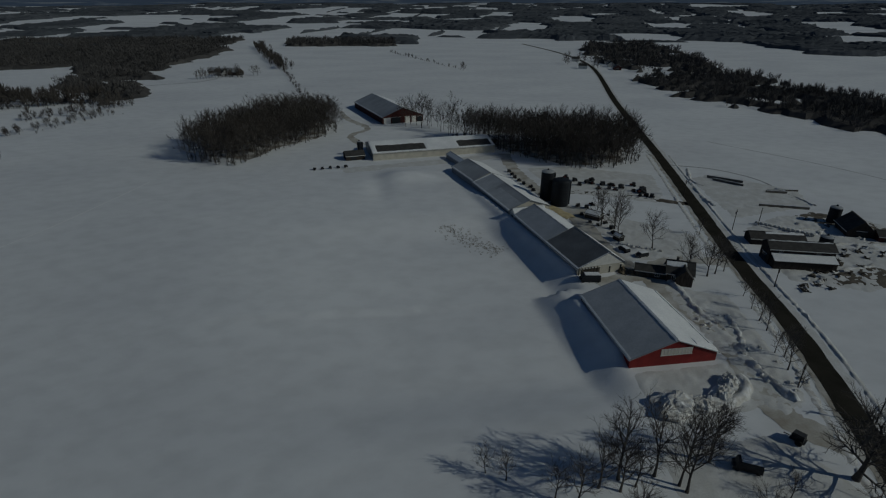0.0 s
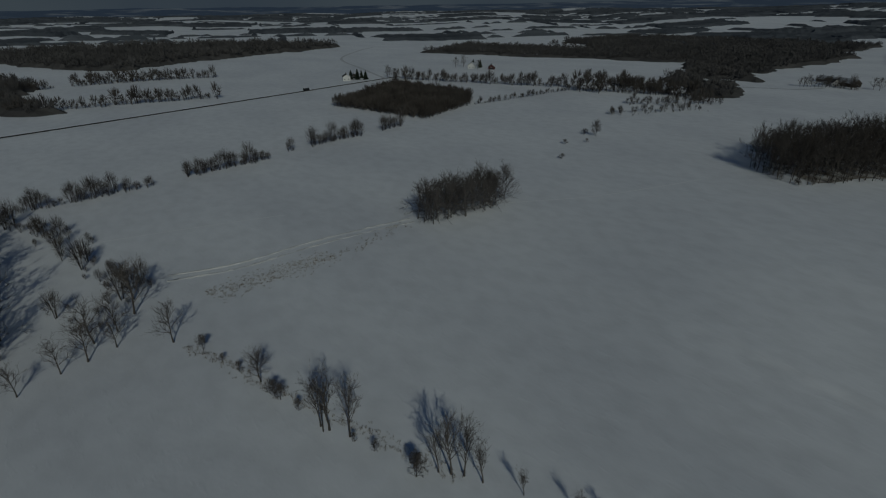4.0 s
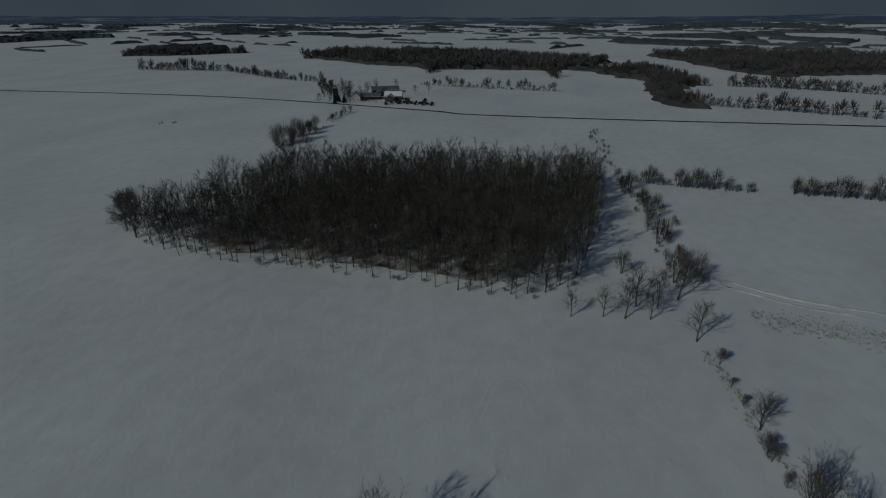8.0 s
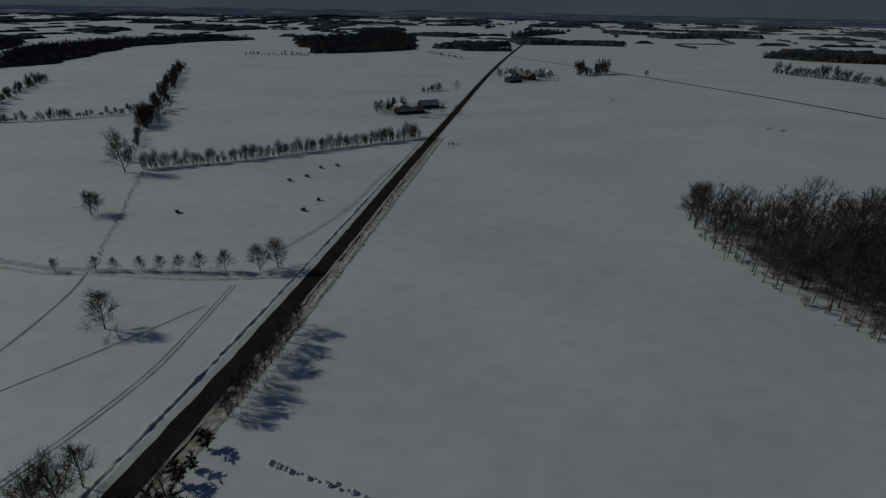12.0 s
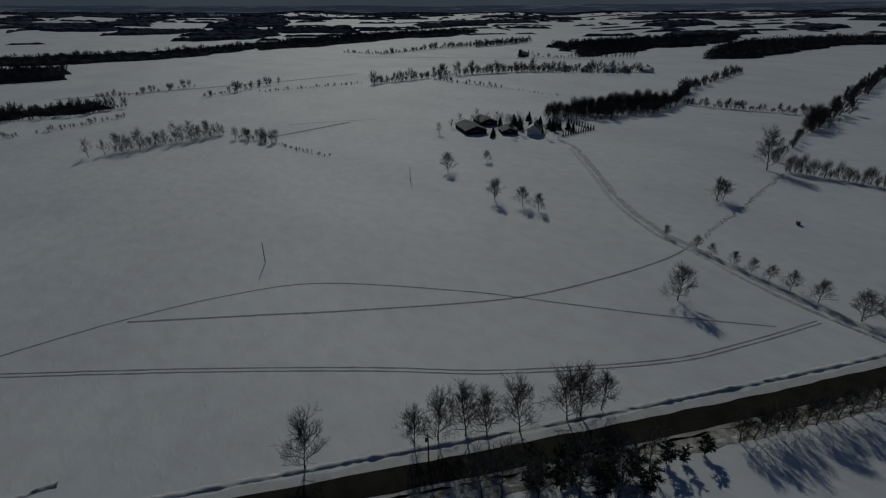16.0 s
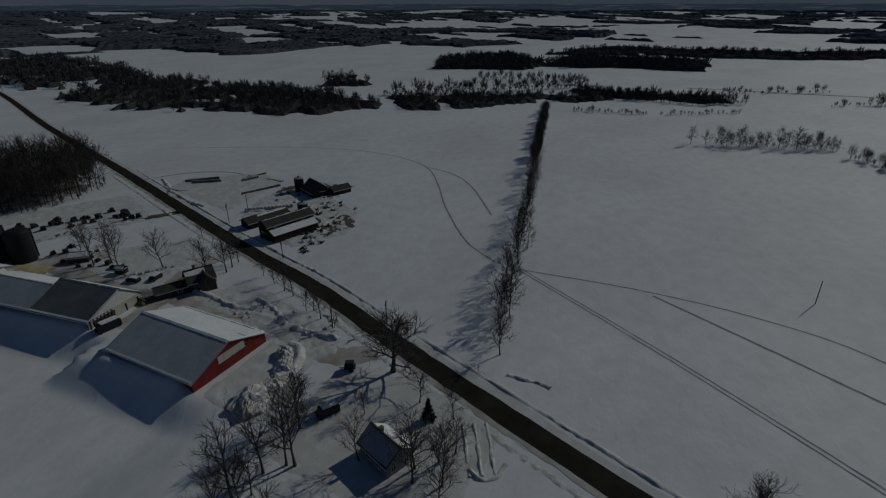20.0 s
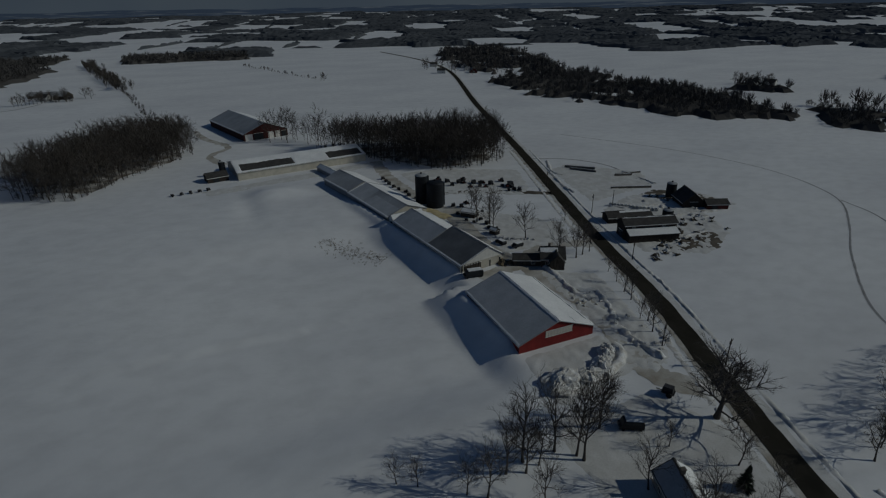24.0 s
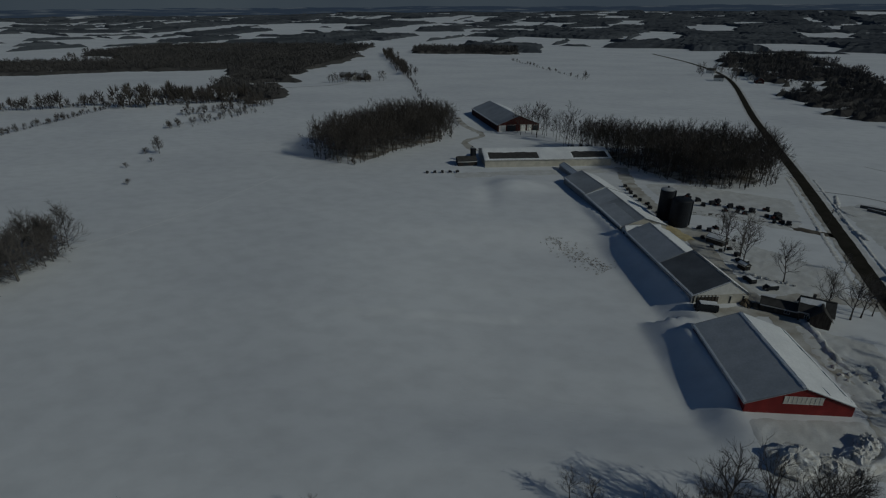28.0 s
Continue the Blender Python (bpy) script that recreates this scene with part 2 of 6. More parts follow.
# ---- mesh helpers ----
def raw_mesh(name, verts, tris, materials, smooth=False):
    """A mesh of triangles from arrays."""
    v, f = np.asarray(verts, np.float32).reshape(-1, 3), np.asarray(tris, np.int32).reshape(-1, 3)
    me = bpy.data.meshes.new(name)
    me.vertices.add(len(v))
    me.vertices.foreach_set("co", v.ravel())
    me.loops.add(f.size)
    me.loops.foreach_set("vertex_index", f.ravel())
    me.polygons.add(len(f))
    me.polygons.foreach_set("loop_start", np.arange(0, f.size, 3, dtype=np.int32))
    me.polygons.foreach_set("use_smooth", np.full(len(f), smooth))
    for m in materials:
        me.materials.append(m)
    me.update(calc_edges=True)
    return me


def part(name, bm, material, parent, label=""):
    me = bpy.data.meshes.new(name)
    bmesh.ops.recalc_face_normals(bm, faces=bm.faces)
    bm.to_mesh(me)
    bm.free()
    me.materials.append(material)
    ob = new(name, me)
    ob.parent = parent
    return tagged(ob, label)


def box(x0, x1, y0, y1, z0, z1, bevel=0.0):
    bm = bmesh.new()
    bmesh.ops.create_cube(bm, size=1, matrix=Matrix.LocRotScale(((x0 + x1) / 2, (y0 + y1) / 2, (z0 + z1) / 2), None, (x1 - x0, y1 - y0, z1 - z0)))
    if bevel:
        bmesh.ops.bevel(bm, geom=bm.edges[:], offset=bevel, segments=2, affect="EDGES")
    return bm


def prism(outline, thick, axis="y", at=0.0):
    """An outline in the plane across the axis, drawn out from at by thick."""
    bm = bmesh.new()

    def place(a, b, c):
        return {"y": (a, c, b), "x": (c, a, b), "z": (a, b, c)}[axis]

    lo = [bm.verts.new(place(a, b, at)) for a, b in outline]
    hi = [bm.verts.new(place(a, b, at + thick)) for a, b in outline]
    bm.faces.new(lo)
    bm.faces.new(hi[::-1])
    for i in range(len(lo)):
        j = (i + 1) % len(lo)
        bm.faces.new((lo[i], lo[j], hi[j], hi[i]))
    return bm


def tube(radius0, radius1, z0, z1, sides=12, x=0.0, y=0.0):
    bm = bmesh.new()
    bmesh.ops.create_cone(bm, cap_ends=True, segments=sides, radius1=radius0, radius2=radius1, depth=z1 - z0, matrix=Matrix.Translation((x, y, (z0 + z1) / 2)))
    return bm


def empty(name, m, label, category, group="", kind=""):
    ob = new(name)
    ob.matrix_world = m
    ob.empty_display_size = 0.5
    return tagged(ob, label, category, group, kind)


# ---- the land ----
def ease(a, b, v):
    s = np.clip((v - a) / (b - a), 0, 1)
    return s * s * (3 - 2 * s)


def skyline(x, y):
    """Height of the farthest ridge in the direction of a place: low to the west, high hills to the north-east."""
    bearing = np.degrees(np.arctan2(-np.asarray(x, float), np.asarray(y, float))) % 360
    return np.interp(bearing, (0, 30, 60, 98, 130, 169, 234, 270, 295, 325, 360), (144, 112, 74, 40, 55, 82, 97, 128, 150, 156, 144))


def land(x, y):
    """Height of the snow: flat farmland, a bank beside the barns, hills far off."""
    x, y = np.asarray(x, float), np.asarray(y, float)
    r = np.hypot(x, y) + 1e-6
    z = ease(900, 4800, r) * (skyline(x, y) - 55)
    z = z + ease(1100, 2600, r) * 7 * (np.sin(x / 310 + 1.0) * np.cos(y / 270) + 0.6 * np.sin((x + y) / 170))
    wall = 64.5 - (y - 94) * 0.02 - np.clip(y - 140, 0, 60) * 0.0
    wall = np.where(y > 135, 71.5 - (y - 142) * 0.15, wall)
    bank = (1 - ease(wall - 11, wall - 0.5, x)) * ease(wall - 120, wall - 22, x)
    z = z - 3.7 * bank * ease(76, 99, y) * (1 - ease(183, 212, y))
    z = z + 2.1 * np.exp(-((x - wall - 0.3) / 2.4) ** 2) * ease(95, 98.5, y) * (1 - ease(215, 250, y)) * (1 - ease(125, 129, y) * (1 - ease(140, 144, y)))
    z = z + 3.0 * np.exp(-((x - 27) / 14) ** 2 - ((y - 262) / 9) ** 2)
    z = z - 0.9 * np.exp(-((x - 14) / 5) ** 2 - ((y - 250) / 22) ** 2)
    return z


def ground_sheet():
    radii = np.concatenate([[0.01], np.arange(6, 60, 6), np.arange(60, 270, 2.0), np.geomspace(270, 4940, 110)])
    n = 640
    a = np.linspace(0, 2 * np.pi, n, endpoint=False)
    x, y = radii[:, None] * np.cos(a), radii[:, None] * np.sin(a)
    v = np.stack([x, y, land(x, y)], -1).reshape(-1, 3)
    i, j = np.meshgrid(np.arange(len(radii) - 1), np.arange(n), indexing="ij")
    p, q = i * n + j, i * n + (j + 1) % n
    f = np.concatenate([np.stack([p, p + n, q + n], -1).reshape(-1, 3), np.stack([p, q + n, q], -1).reshape(-1, 3)])
    ob = new("ground", raw_mesh("ground", v, f, [SNOW], True))
    return tagged(ob, "wide snow-covered farm fields with wind-blown drifts", "snow field", kind="structure")


ground_sheet()


def sky_backdrop():
    """An added glowing ring in slate-grey sky colour all round, beyond the last hills."""
    m = bpy.data.materials.new("slate_sky_glow")
    m.use_nodes = True
    n, l = m.node_tree.nodes, m.node_tree.links
    glow, t, ramp, co = n.new("ShaderNodeEmission"), n.new("ShaderNodeTexNoise"), n.new("ShaderNodeValToRGB"), n.new("ShaderNodeTexCoord")
    t.inputs["Scale"].default_value, t.inputs["Detail"].default_value = 0.0005, 4
    ramp.color_ramp.elements[0].color, ramp.color_ramp.elements[1].color = (0.108, 0.142, 0.200, 1), (0.155, 0.192, 0.240, 1)
    ramp.color_ramp.elements[0].position, ramp.color_ramp.elements[1].position = 0.35, 0.65
    l.new(co.outputs["Object"], t.inputs["Vector"])
    l.new(t.outputs["Fac"], ramp.inputs["Fac"])
    l.new(ramp.outputs["Color"], glow.inputs["Color"])
    l.new(glow.outputs["Emission"], n["Material Output"].inputs["Surface"])
    k = 180
    a = np.linspace(0, 2 * np.pi, k, endpoint=False)
    top = 560 + 60 * np.sin(3 * a) + 40 * np.sin(7 * a + 1)
    v = np.concatenate([np.stack([5050 * np.cos(a), 5050 * np.sin(a), np.full(k, -60.0)], -1), np.stack([5050 * np.cos(a), 5050 * np.sin(a), top], -1)])
    i = np.arange(k)
    j = (i + 1) % k
    f = np.concatenate([np.stack([i, j + k, j], -1), np.stack([i, i + k, j + k], -1)])
    ob = new("backdrop", raw_mesh("backdrop", v, f, [m], True))
    return tagged(ob, "glowing slate-grey sky backdrop low over the horizon", "sky", kind="structure")


sky_backdrop()


def far_hills():
    """The last ridge on the horizon: wooded hills with pale strips of snow, self-lit, with haze blue in the glow."""
    m = bpy.data.materials.new("distant_hills")
    m.use_nodes = True
    n, l = m.node_tree.nodes, m.node_tree.links
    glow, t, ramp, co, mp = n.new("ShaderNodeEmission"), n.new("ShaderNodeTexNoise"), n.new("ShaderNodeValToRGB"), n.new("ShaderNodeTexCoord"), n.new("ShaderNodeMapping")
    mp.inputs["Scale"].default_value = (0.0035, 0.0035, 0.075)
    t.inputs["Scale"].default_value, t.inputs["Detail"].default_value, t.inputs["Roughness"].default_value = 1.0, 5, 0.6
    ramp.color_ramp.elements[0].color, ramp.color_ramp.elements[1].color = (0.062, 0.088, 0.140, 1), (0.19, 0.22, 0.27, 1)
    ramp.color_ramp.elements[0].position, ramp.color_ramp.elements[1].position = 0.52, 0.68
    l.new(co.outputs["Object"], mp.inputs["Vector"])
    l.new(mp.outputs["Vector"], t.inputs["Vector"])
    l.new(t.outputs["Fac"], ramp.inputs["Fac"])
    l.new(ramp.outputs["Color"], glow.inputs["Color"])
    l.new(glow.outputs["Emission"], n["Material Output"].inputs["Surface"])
    k = 720
    a = np.linspace(0, 2 * np.pi, k, endpoint=False)
    x, y = 4930 * np.cos(a), 4930 * np.sin(a)
    top = skyline(x, y) + np.array([9 * noise.noise(Vector((p / 420, q / 420, 3))) + 3.5 * noise.noise(Vector((p / 90, q / 90, 5))) for p, q in zip(x, y)])
    v = np.concatenate([np.stack([x, y, np.full(k, -60.0)], -1), np.stack([x, y, top], -1)])
    i = np.arange(k)
    j = (i + 1) % k
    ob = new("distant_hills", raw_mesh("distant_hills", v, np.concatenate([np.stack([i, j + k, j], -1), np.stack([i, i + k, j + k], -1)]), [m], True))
    return tagged(ob, "self-lit haze-blue wooded hills with snow strips on the horizon", "hills", kind="structure")


far_hills()


def curve_through(points, step=4.0):
    """A smooth line through points, about one place each step."""
    p = [Vector((*q[:2], 0)) for q in points]
    p = [2 * p[0] - p[1], *p, 2 * p[-1] - p[-2]]
    out = []
    for a, b, c, d in zip(p, p[1:], p[2:], p[3:]):
        k = max(2, int((c - b).length / step))
        for s in range(k):
            t = s / k
            out.append(0.5 * ((2 * b) + (c - a) * t + (2 * a - 5 * b + 4 * c - d) * t * t + (3 * b - a - 3 * c + d) * t ** 3))
    out.append(p[-2])
    line = np.array([(q.x, q.y) for q in out])
    way = np.gradient(line, axis=0)
    way /= np.linalg.norm(way, axis=1)[:, None]
    return line, np.stack([way[:, 1], -way[:, 0]], -1)


def ribbon(name, points, width, lift, material, label, category, offset=0.0, rough=0.0, step=4.0, seed=1, crown=0.0):
    """A flat strip along a line, with slightly uneven edges."""
    rng = np.random.default_rng(seed)
    line, side = curve_through(points, step)
    n = len(line)
    e = rng.normal(0, rough, (n, 2))
    cols = [offset - width / 2 + e[:, 0], np.full(n, offset), offset + width / 2 + e[:, 1]]
    v = []
    for c, up in zip(cols, (0, crown, 0)):
        q = line + side * c[:, None]
        v.append(np.c_[q, land(q[:, 0], q[:, 1]) + lift + up])
    v = np.stack(v, 1).reshape(-1, 3)
    i = np.arange(n - 1) * 3
    f = np.concatenate([np.stack(s, -1) for s in ((i, i + 1, i + 4), (i, i + 4, i + 3), (i + 1, i + 2, i + 5), (i + 1, i + 5, i + 4))])
    ob = new(name, raw_mesh(name, v, f[:, ::-1], [material], True))
    return tagged(ob, label, category, kind="structure")


def snow_bank(name, points, offset, width, height, seed, label, gaps=(), step=1.3, material=None):
    """A lumpy ridge of ploughed snow along a line. gaps: stretches, as shares of its length, left open."""
    rng = np.random.default_rng(seed)
    line, side = curve_through(points, step)
    n = len(line)
    amp = height * np.clip(0.75 + 0.35 * np.convolve(rng.normal(0, 1.6, n + 8), np.ones(9) / 9, "valid") + 0.25 * rng.normal(0, 1, n), 0.15, 1.7)
    for a, b in gaps:
        k = np.arange(n) / n
        amp *= 1 - ((k > a) & (k < b))
    v = []
    for c, up in ((-0.5, 0.0), (-0.28, 0.7), (0.0, 1.0), (0.25, 0.6), (0.5, 0.0)):
        q = line + side * (offset + c * width + rng.normal(0, 0.08 * width, n))[:, None]
        v.append(np.c_[q, land(q[:, 0], q[:, 1]) - 0.04 + amp * up * rng.uniform(0.75, 1.15, n)])
    v = np.stack(v, 1).reshape(-1, 3)
    i = np.arange(n - 1) * 5
    f = []
    for k in range(4):
        f += [np.stack((i + k, i + k + 6, i + k + 1), -1), np.stack((i + k, i + k + 5, i + k + 6), -1)]
    ob = new(name, raw_mesh(name, v, np.concatenate(f), [material or HEAP], True))
    return tagged(ob, label, "snow bank", kind="structure")


MAIN = [(-629, -1795), (-282, -953), (-59, -361), (8.5, -174.7), (40.5, -90), (72.5, -12), (99, 54), (119, 101), (134.7, 148), (184.9, 281), (251, 463), (371, 778), (413, 1000), (416, 1240)]
SIDE = [(-330, -1075), (-415, -695), (-458, -413), (-450, -181), (-443, -129), (-464, 17), (-515, 277), (-541, 400), (-548, 430)]
ribbon("verge", MAIN, 9.4, 0.03, TRODDEN, "packed snow verge along the asphalt road", "verge", rough=0.3, seed=2)
ribbon("road", MAIN, 5.8, 0.08, ASPHALT, "straight wet asphalt country road cleared of snow", "road", offset=-0.4, rough=0.12, crown=0.05)
ribbon("road_shoulder", MAIN[2:10], 1.5, 0.06, PACKED, "brown slush along the edge of the asphalt", "verge", offset=-3.9, rough=0.3, step=2.0, seed=12)
ribbon("verge", SIDE, 11.0, 0.10, SLED, "packed snow verge along the narrow road", "verge", rough=0.3, seed=3)
ribbon("road", SIDE, 4.6, 0.2, ASPHALT, "narrow dark asphalt side road between snowy fields", "road", rough=0.2)
NEAR = MAIN[2:10]
ribbon("lane", [(-541, 402), (-640, 440), (-802, 506), (-927, 628), (-980, 700)], 4.0, 0.2, LANE, "far snow-packed lane climbing between fields", "farm lane", rough=0.3)
snow_bank("snow_bank", NEAR, 6.1, 1.6, 0.48, 5, "ploughed snow bank along the road", material=TRODDEN)
snow_bank("snow_bank", NEAR, -6.9, 2.2, 0.22, 6, "low ploughed snow bank along the road", gaps=((0.60, 0.63), (0.74, 0.78)))
ribbon("grass_verge", MAIN[2:6], 4.2, 0.06, VERGE, "snow-dusted dead grass along the road", "verge", offset=-6.4, rough=0.25, step=2.0, seed=4)


def rough_patch(name, poly, cell, amp, material, label, category, seed):
    """Ground broken up by wheels and ploughs: a bumpy sheet that sinks into the snow at its rim."""
    lo, hi = np.min(poly, 0) - 3 * cell, np.max(poly, 0) + 3 * cell
    gx, gy = np.meshgrid(np.arange(lo[0], hi[0], cell), np.arange(lo[1], hi[1], cell), indexing="ij")
    m = inside(poly, np.stack([gx.ravel(), gy.ravel()], -1)).reshape(gx.shape).astype(float)
    for _ in range(3):
        p = np.pad(m, 1)
        m = (p[:-2, 1:-1] + p[2:, 1:-1] + p[1:-1, :-2] + p[1:-1, 2:] + p[1:-1, 1:-1]) / 5
    n = np.array([1.2 * abs(noise.noise(Vector((x / 5, y / 5, seed)))) + 0.7 * noise.noise(Vector((x / 1.7, y / 1.7, seed))) + 0.35 * noise.noise(Vector((x / 0.7, y / 0.7, seed))) for x, y in zip(gx.ravel(), gy.ravel())]).reshape(gx.shape)
    z = land(gx, gy) - 0.12 + m * (0.16 + 0.75 * amp * np.clip(n, -0.05, 2))
    ny = gx.shape[1]
    i, j = np.nonzero((m[:-1, :-1] > 0) & (m[1:, 1:] > 0))
    a = i * ny + j
    f = np.concatenate([np.stack([a, a + ny, a + ny + 1], -1), np.stack([a, a + ny + 1, a + 1], -1)])
    ob = new(name, raw_mesh(name, np.stack([gx, gy, z], -1), f, [material], True))
    return tagged(ob, label, category, kind="structure")


def inside(poly, p):
    poly, ok = np.asarray(poly, float), np.zeros(len(p), bool)
    for (x0, y0), (x1, y1) in zip(poly, np.roll(poly, -1, 0)):
        cross = (y0 > p[:, 1]) != (y1 > p[:, 1])
        ok ^= cross & (p[:, 0] < (x1 - x0) * (p[:, 1] - y0) / (y1 - y0 + 1e-9) + x0)
    return ok


RP = "rough trodden snow of the farm yard"
rough_patch("yard", [(96, 132), (113, 122), (105, 92), (99, 76), (90, 72), (84, 86), (91, 92), (93, 112)], 0.7, 0.42, TRODDEN, RP, "farm yard", 1)
rough_patch("yard", [(64, 92), (90, 92), (90, 76), (62, 72)], 0.7, 0.25, TRODDEN, RP, "farm yard", 2)
rough_patch("yard", [(140, 128), (160, 116), (184, 126), (194, 146), (216, 148), (214, 172), (182, 180), (158, 170)], 0.9, 0.45, TRODDEN, RP, "farm yard", 3)
rough_patch("yard", [(160, 180), (205, 188), (216, 208), (192, 240), (176, 236), (166, 205)], 1.0, 0.3, TRODDEN, RP, "farm yard", 4)
rough_patch("yard", [(98, 226), (138, 204), (147, 214), (159, 244), (120, 266), (96, 268)], 1.0, 0.35, TRODDEN, RP, "farm yard", 5)
rough_patch("yard", [(94, 150), (122, 146), (132, 166), (112, 190), (98, 200)], 0.8, 0.35, TRODDEN, RP, "farm yard", 6)
rough_patch("yard", [(52, 26), (82, 24), (91, 50), (84, 68), (56, 70)], 0.8, 0.14, TRODDEN, "uneven snow round the cottage", "yard", 7)
rough_patch("yard", [(-6, 284), (92, 300), (90, 290), (-2, 274)], 1.0, 0.35, TRODDEN, RP, "farm yard", 8)


# ---- trees ----
class Wood:
    """Collects triangles of trunks, limbs and twigs."""

    def __init__(self, seed):
        self.v, self.f, self.rng = [], [], random.Random(seed)

    def ring_tube(self, pts, radii, sides):
        start, k = len(self.v), len(pts)
        for i, (p, r) in enumerate(zip(pts, radii)):
            d = (pts[min(i + 1, k - 1)] - pts[max(i - 1, 0)]).normalized()
            u = d.orthogonal().normalized()
            w = d.cross(u)
            for s in range(sides):
                a = 2 * math.pi * s / sides
                self.v.append(p + (u * math.cos(a) + w * math.sin(a)) * r)
        for i in range(k - 1):
            for s in range(sides):
                a, b = start + i * sides + s, start + i * sides + (s + 1) % sides
                self.f += [(a, b, b + sides), (a, b + sides, a + sides)]

    def blade(self, p, d, length, width):
        side = d.cross(Vector((self.rng.gauss(0, 1), self.rng.gauss(0, 1), self.rng.gauss(0, 1)))).normalized() * width / 2
        i = len(self.v)
        self.v += [p - side, p + side, p + d * length]
        self.f.append((i, i + 1, i + 2))

    def bent(self, p, d, length, segs, wander, lift):
        pts, q = [p.copy()], d.normalized()
        for _ in range(segs):
            g = self.rng.gauss
            q = (q + Vector((g(0, wander), g(0, wander), g(0, wander) + lift))).normalized()
            pts.append(pts[-1] + q * length / segs)
        return pts, q

    def aside(self, d, angle):
        u = d.orthogonal().normalized()
        u.rotate(Matrix.Rotation(self.rng.uniform(0, 2 * math.pi), 3, d))
        return (d * math.cos(angle) + u * math.sin(angle)).normalized()

    def arrays(self):
        return np.array([tuple(p) for p in self.v], np.float32), np.array(self.f, np.int32)


def bare_tree(seed, height, girth=0.026, fork=0.32, counts=(9, 5, 4), twigs=4, twig=(0.9, 0.035), open_angle=(0.45, 1.0), sides=(7, 5, 3), lift=0.10):
    """A leafless broadleaf: the trunk, and its crown of limbs, branches and twigs."""
    trunk, crown = Wood(seed), Wood(seed + 1000)
    rng, r0 = trunk.rng, height * girth
    pts, _ = trunk.bent(Vector((0, 0, -0.25)), Vector((0, 0, 1)), height * 0.78, 6, 0.06, 0.12)
    radii = [r0 * (1.35 if i == 0 else 1 - 0.13 * i) for i in range(7)]
    trunk.ring_tube(pts, radii, sides[0])

    def limb(p, d, length, r, level):
        line, end = crown.bent(p, d, length, 3 if level < 2 else 2, 0.16, lift)
        crown.ring_tube(line, [r * (1 - 0.7 * i / (len(line) - 1)) for i in range(len(line))], sides[1] if level == 0 else sides[2])
        last = level + 1 >= len(counts)
        for k in range(twigs if last else counts[level + 1]):
            s = crown.rng.uniform(0.25, 1.0) * (len(line) - 1)
            i = min(int(s), len(line) - 2)
            q = line[i].lerp(line[i + 1], s - i)
            w = crown.aside((line[i + 1] - line[i]).normalized(), crown.rng.uniform(0.35, 0.95))
            if last:
                crown.blade(q, (w + Vector((0, 0, 0.15))).normalized(), twig[0] * crown.rng.uniform(0.6, 1.3), twig[1])
            else:
                limb(q, w, length * crown.rng.uniform(0.45, 0.7), r * 0.5, level + 1)

    for k in range(counts[0]):
        h = fork + (0.76 - fork) * (k / max(1, counts[0] - 1)) ** 0.9
        s = h / 0.78 * 6
        i = min(int(s), 5)
        p = pts[i].lerp(pts[i + 1], s - i)
        tilt = open_angle[1] + (open_angle[0] - open_angle[1]) * (h - fork) / (0.78 - fork)
        turn = k * 2.4 + rng.uniform(-0.5, 0.5)
        d = Vector((math.cos(turn) * math.sin(tilt), math.sin(turn) * math.sin(tilt), math.cos(tilt)))
        limb(p, d, height * rng.uniform(0.32, 0.46) * (1.1 - 0.5 * (h - fork)), r0 * 0.45, 0)
    return trunk.arrays(), crown.arrays()


def evergreen(seed, height, width):
    """A fir: a straight trunk and tiers of drooping needled sprays."""
    trunk, crown = Wood(seed), Wood(seed + 50)
    trunk.ring_tube([Vector((0, 0, -0.2)), Vector((0, 0, height * 0.5)), Vector((0, 0, height))], [height * 0.022, height * 0.014, 0.02], 6)
    rng = crown.rng
    tiers = int(height * 2.2)
    for t in range(tiers):
        s = t / tiers
        z, reach = height * (0.08 + 0.9 * s), width * (1 - s) ** 0.8 + 0.15
        for k in range(int(9 + 8 * (1 - s))):
            a = rng.uniform(0, 2 * math.pi)
            d = Vector((math.cos(a), math.sin(a), rng.uniform(-0.45, 0.05))).normalized()
            crown.blade(Vector((0, 0, z + rng.uniform(-0.2, 0.2))), d, reach * rng.uniform(0.75, 1.15), 0.5 + 0.25 * width * (1 - s))
            crown.blade(Vector((0, 0, z)) + d * reach * 0.35, (d + Vector((rng.gauss(0, 0.4), rng.gauss(0, 0.4), -0.1))).normalized(), reach * 0.7, 0.55)
    return trunk.arrays(), crown.arrays()


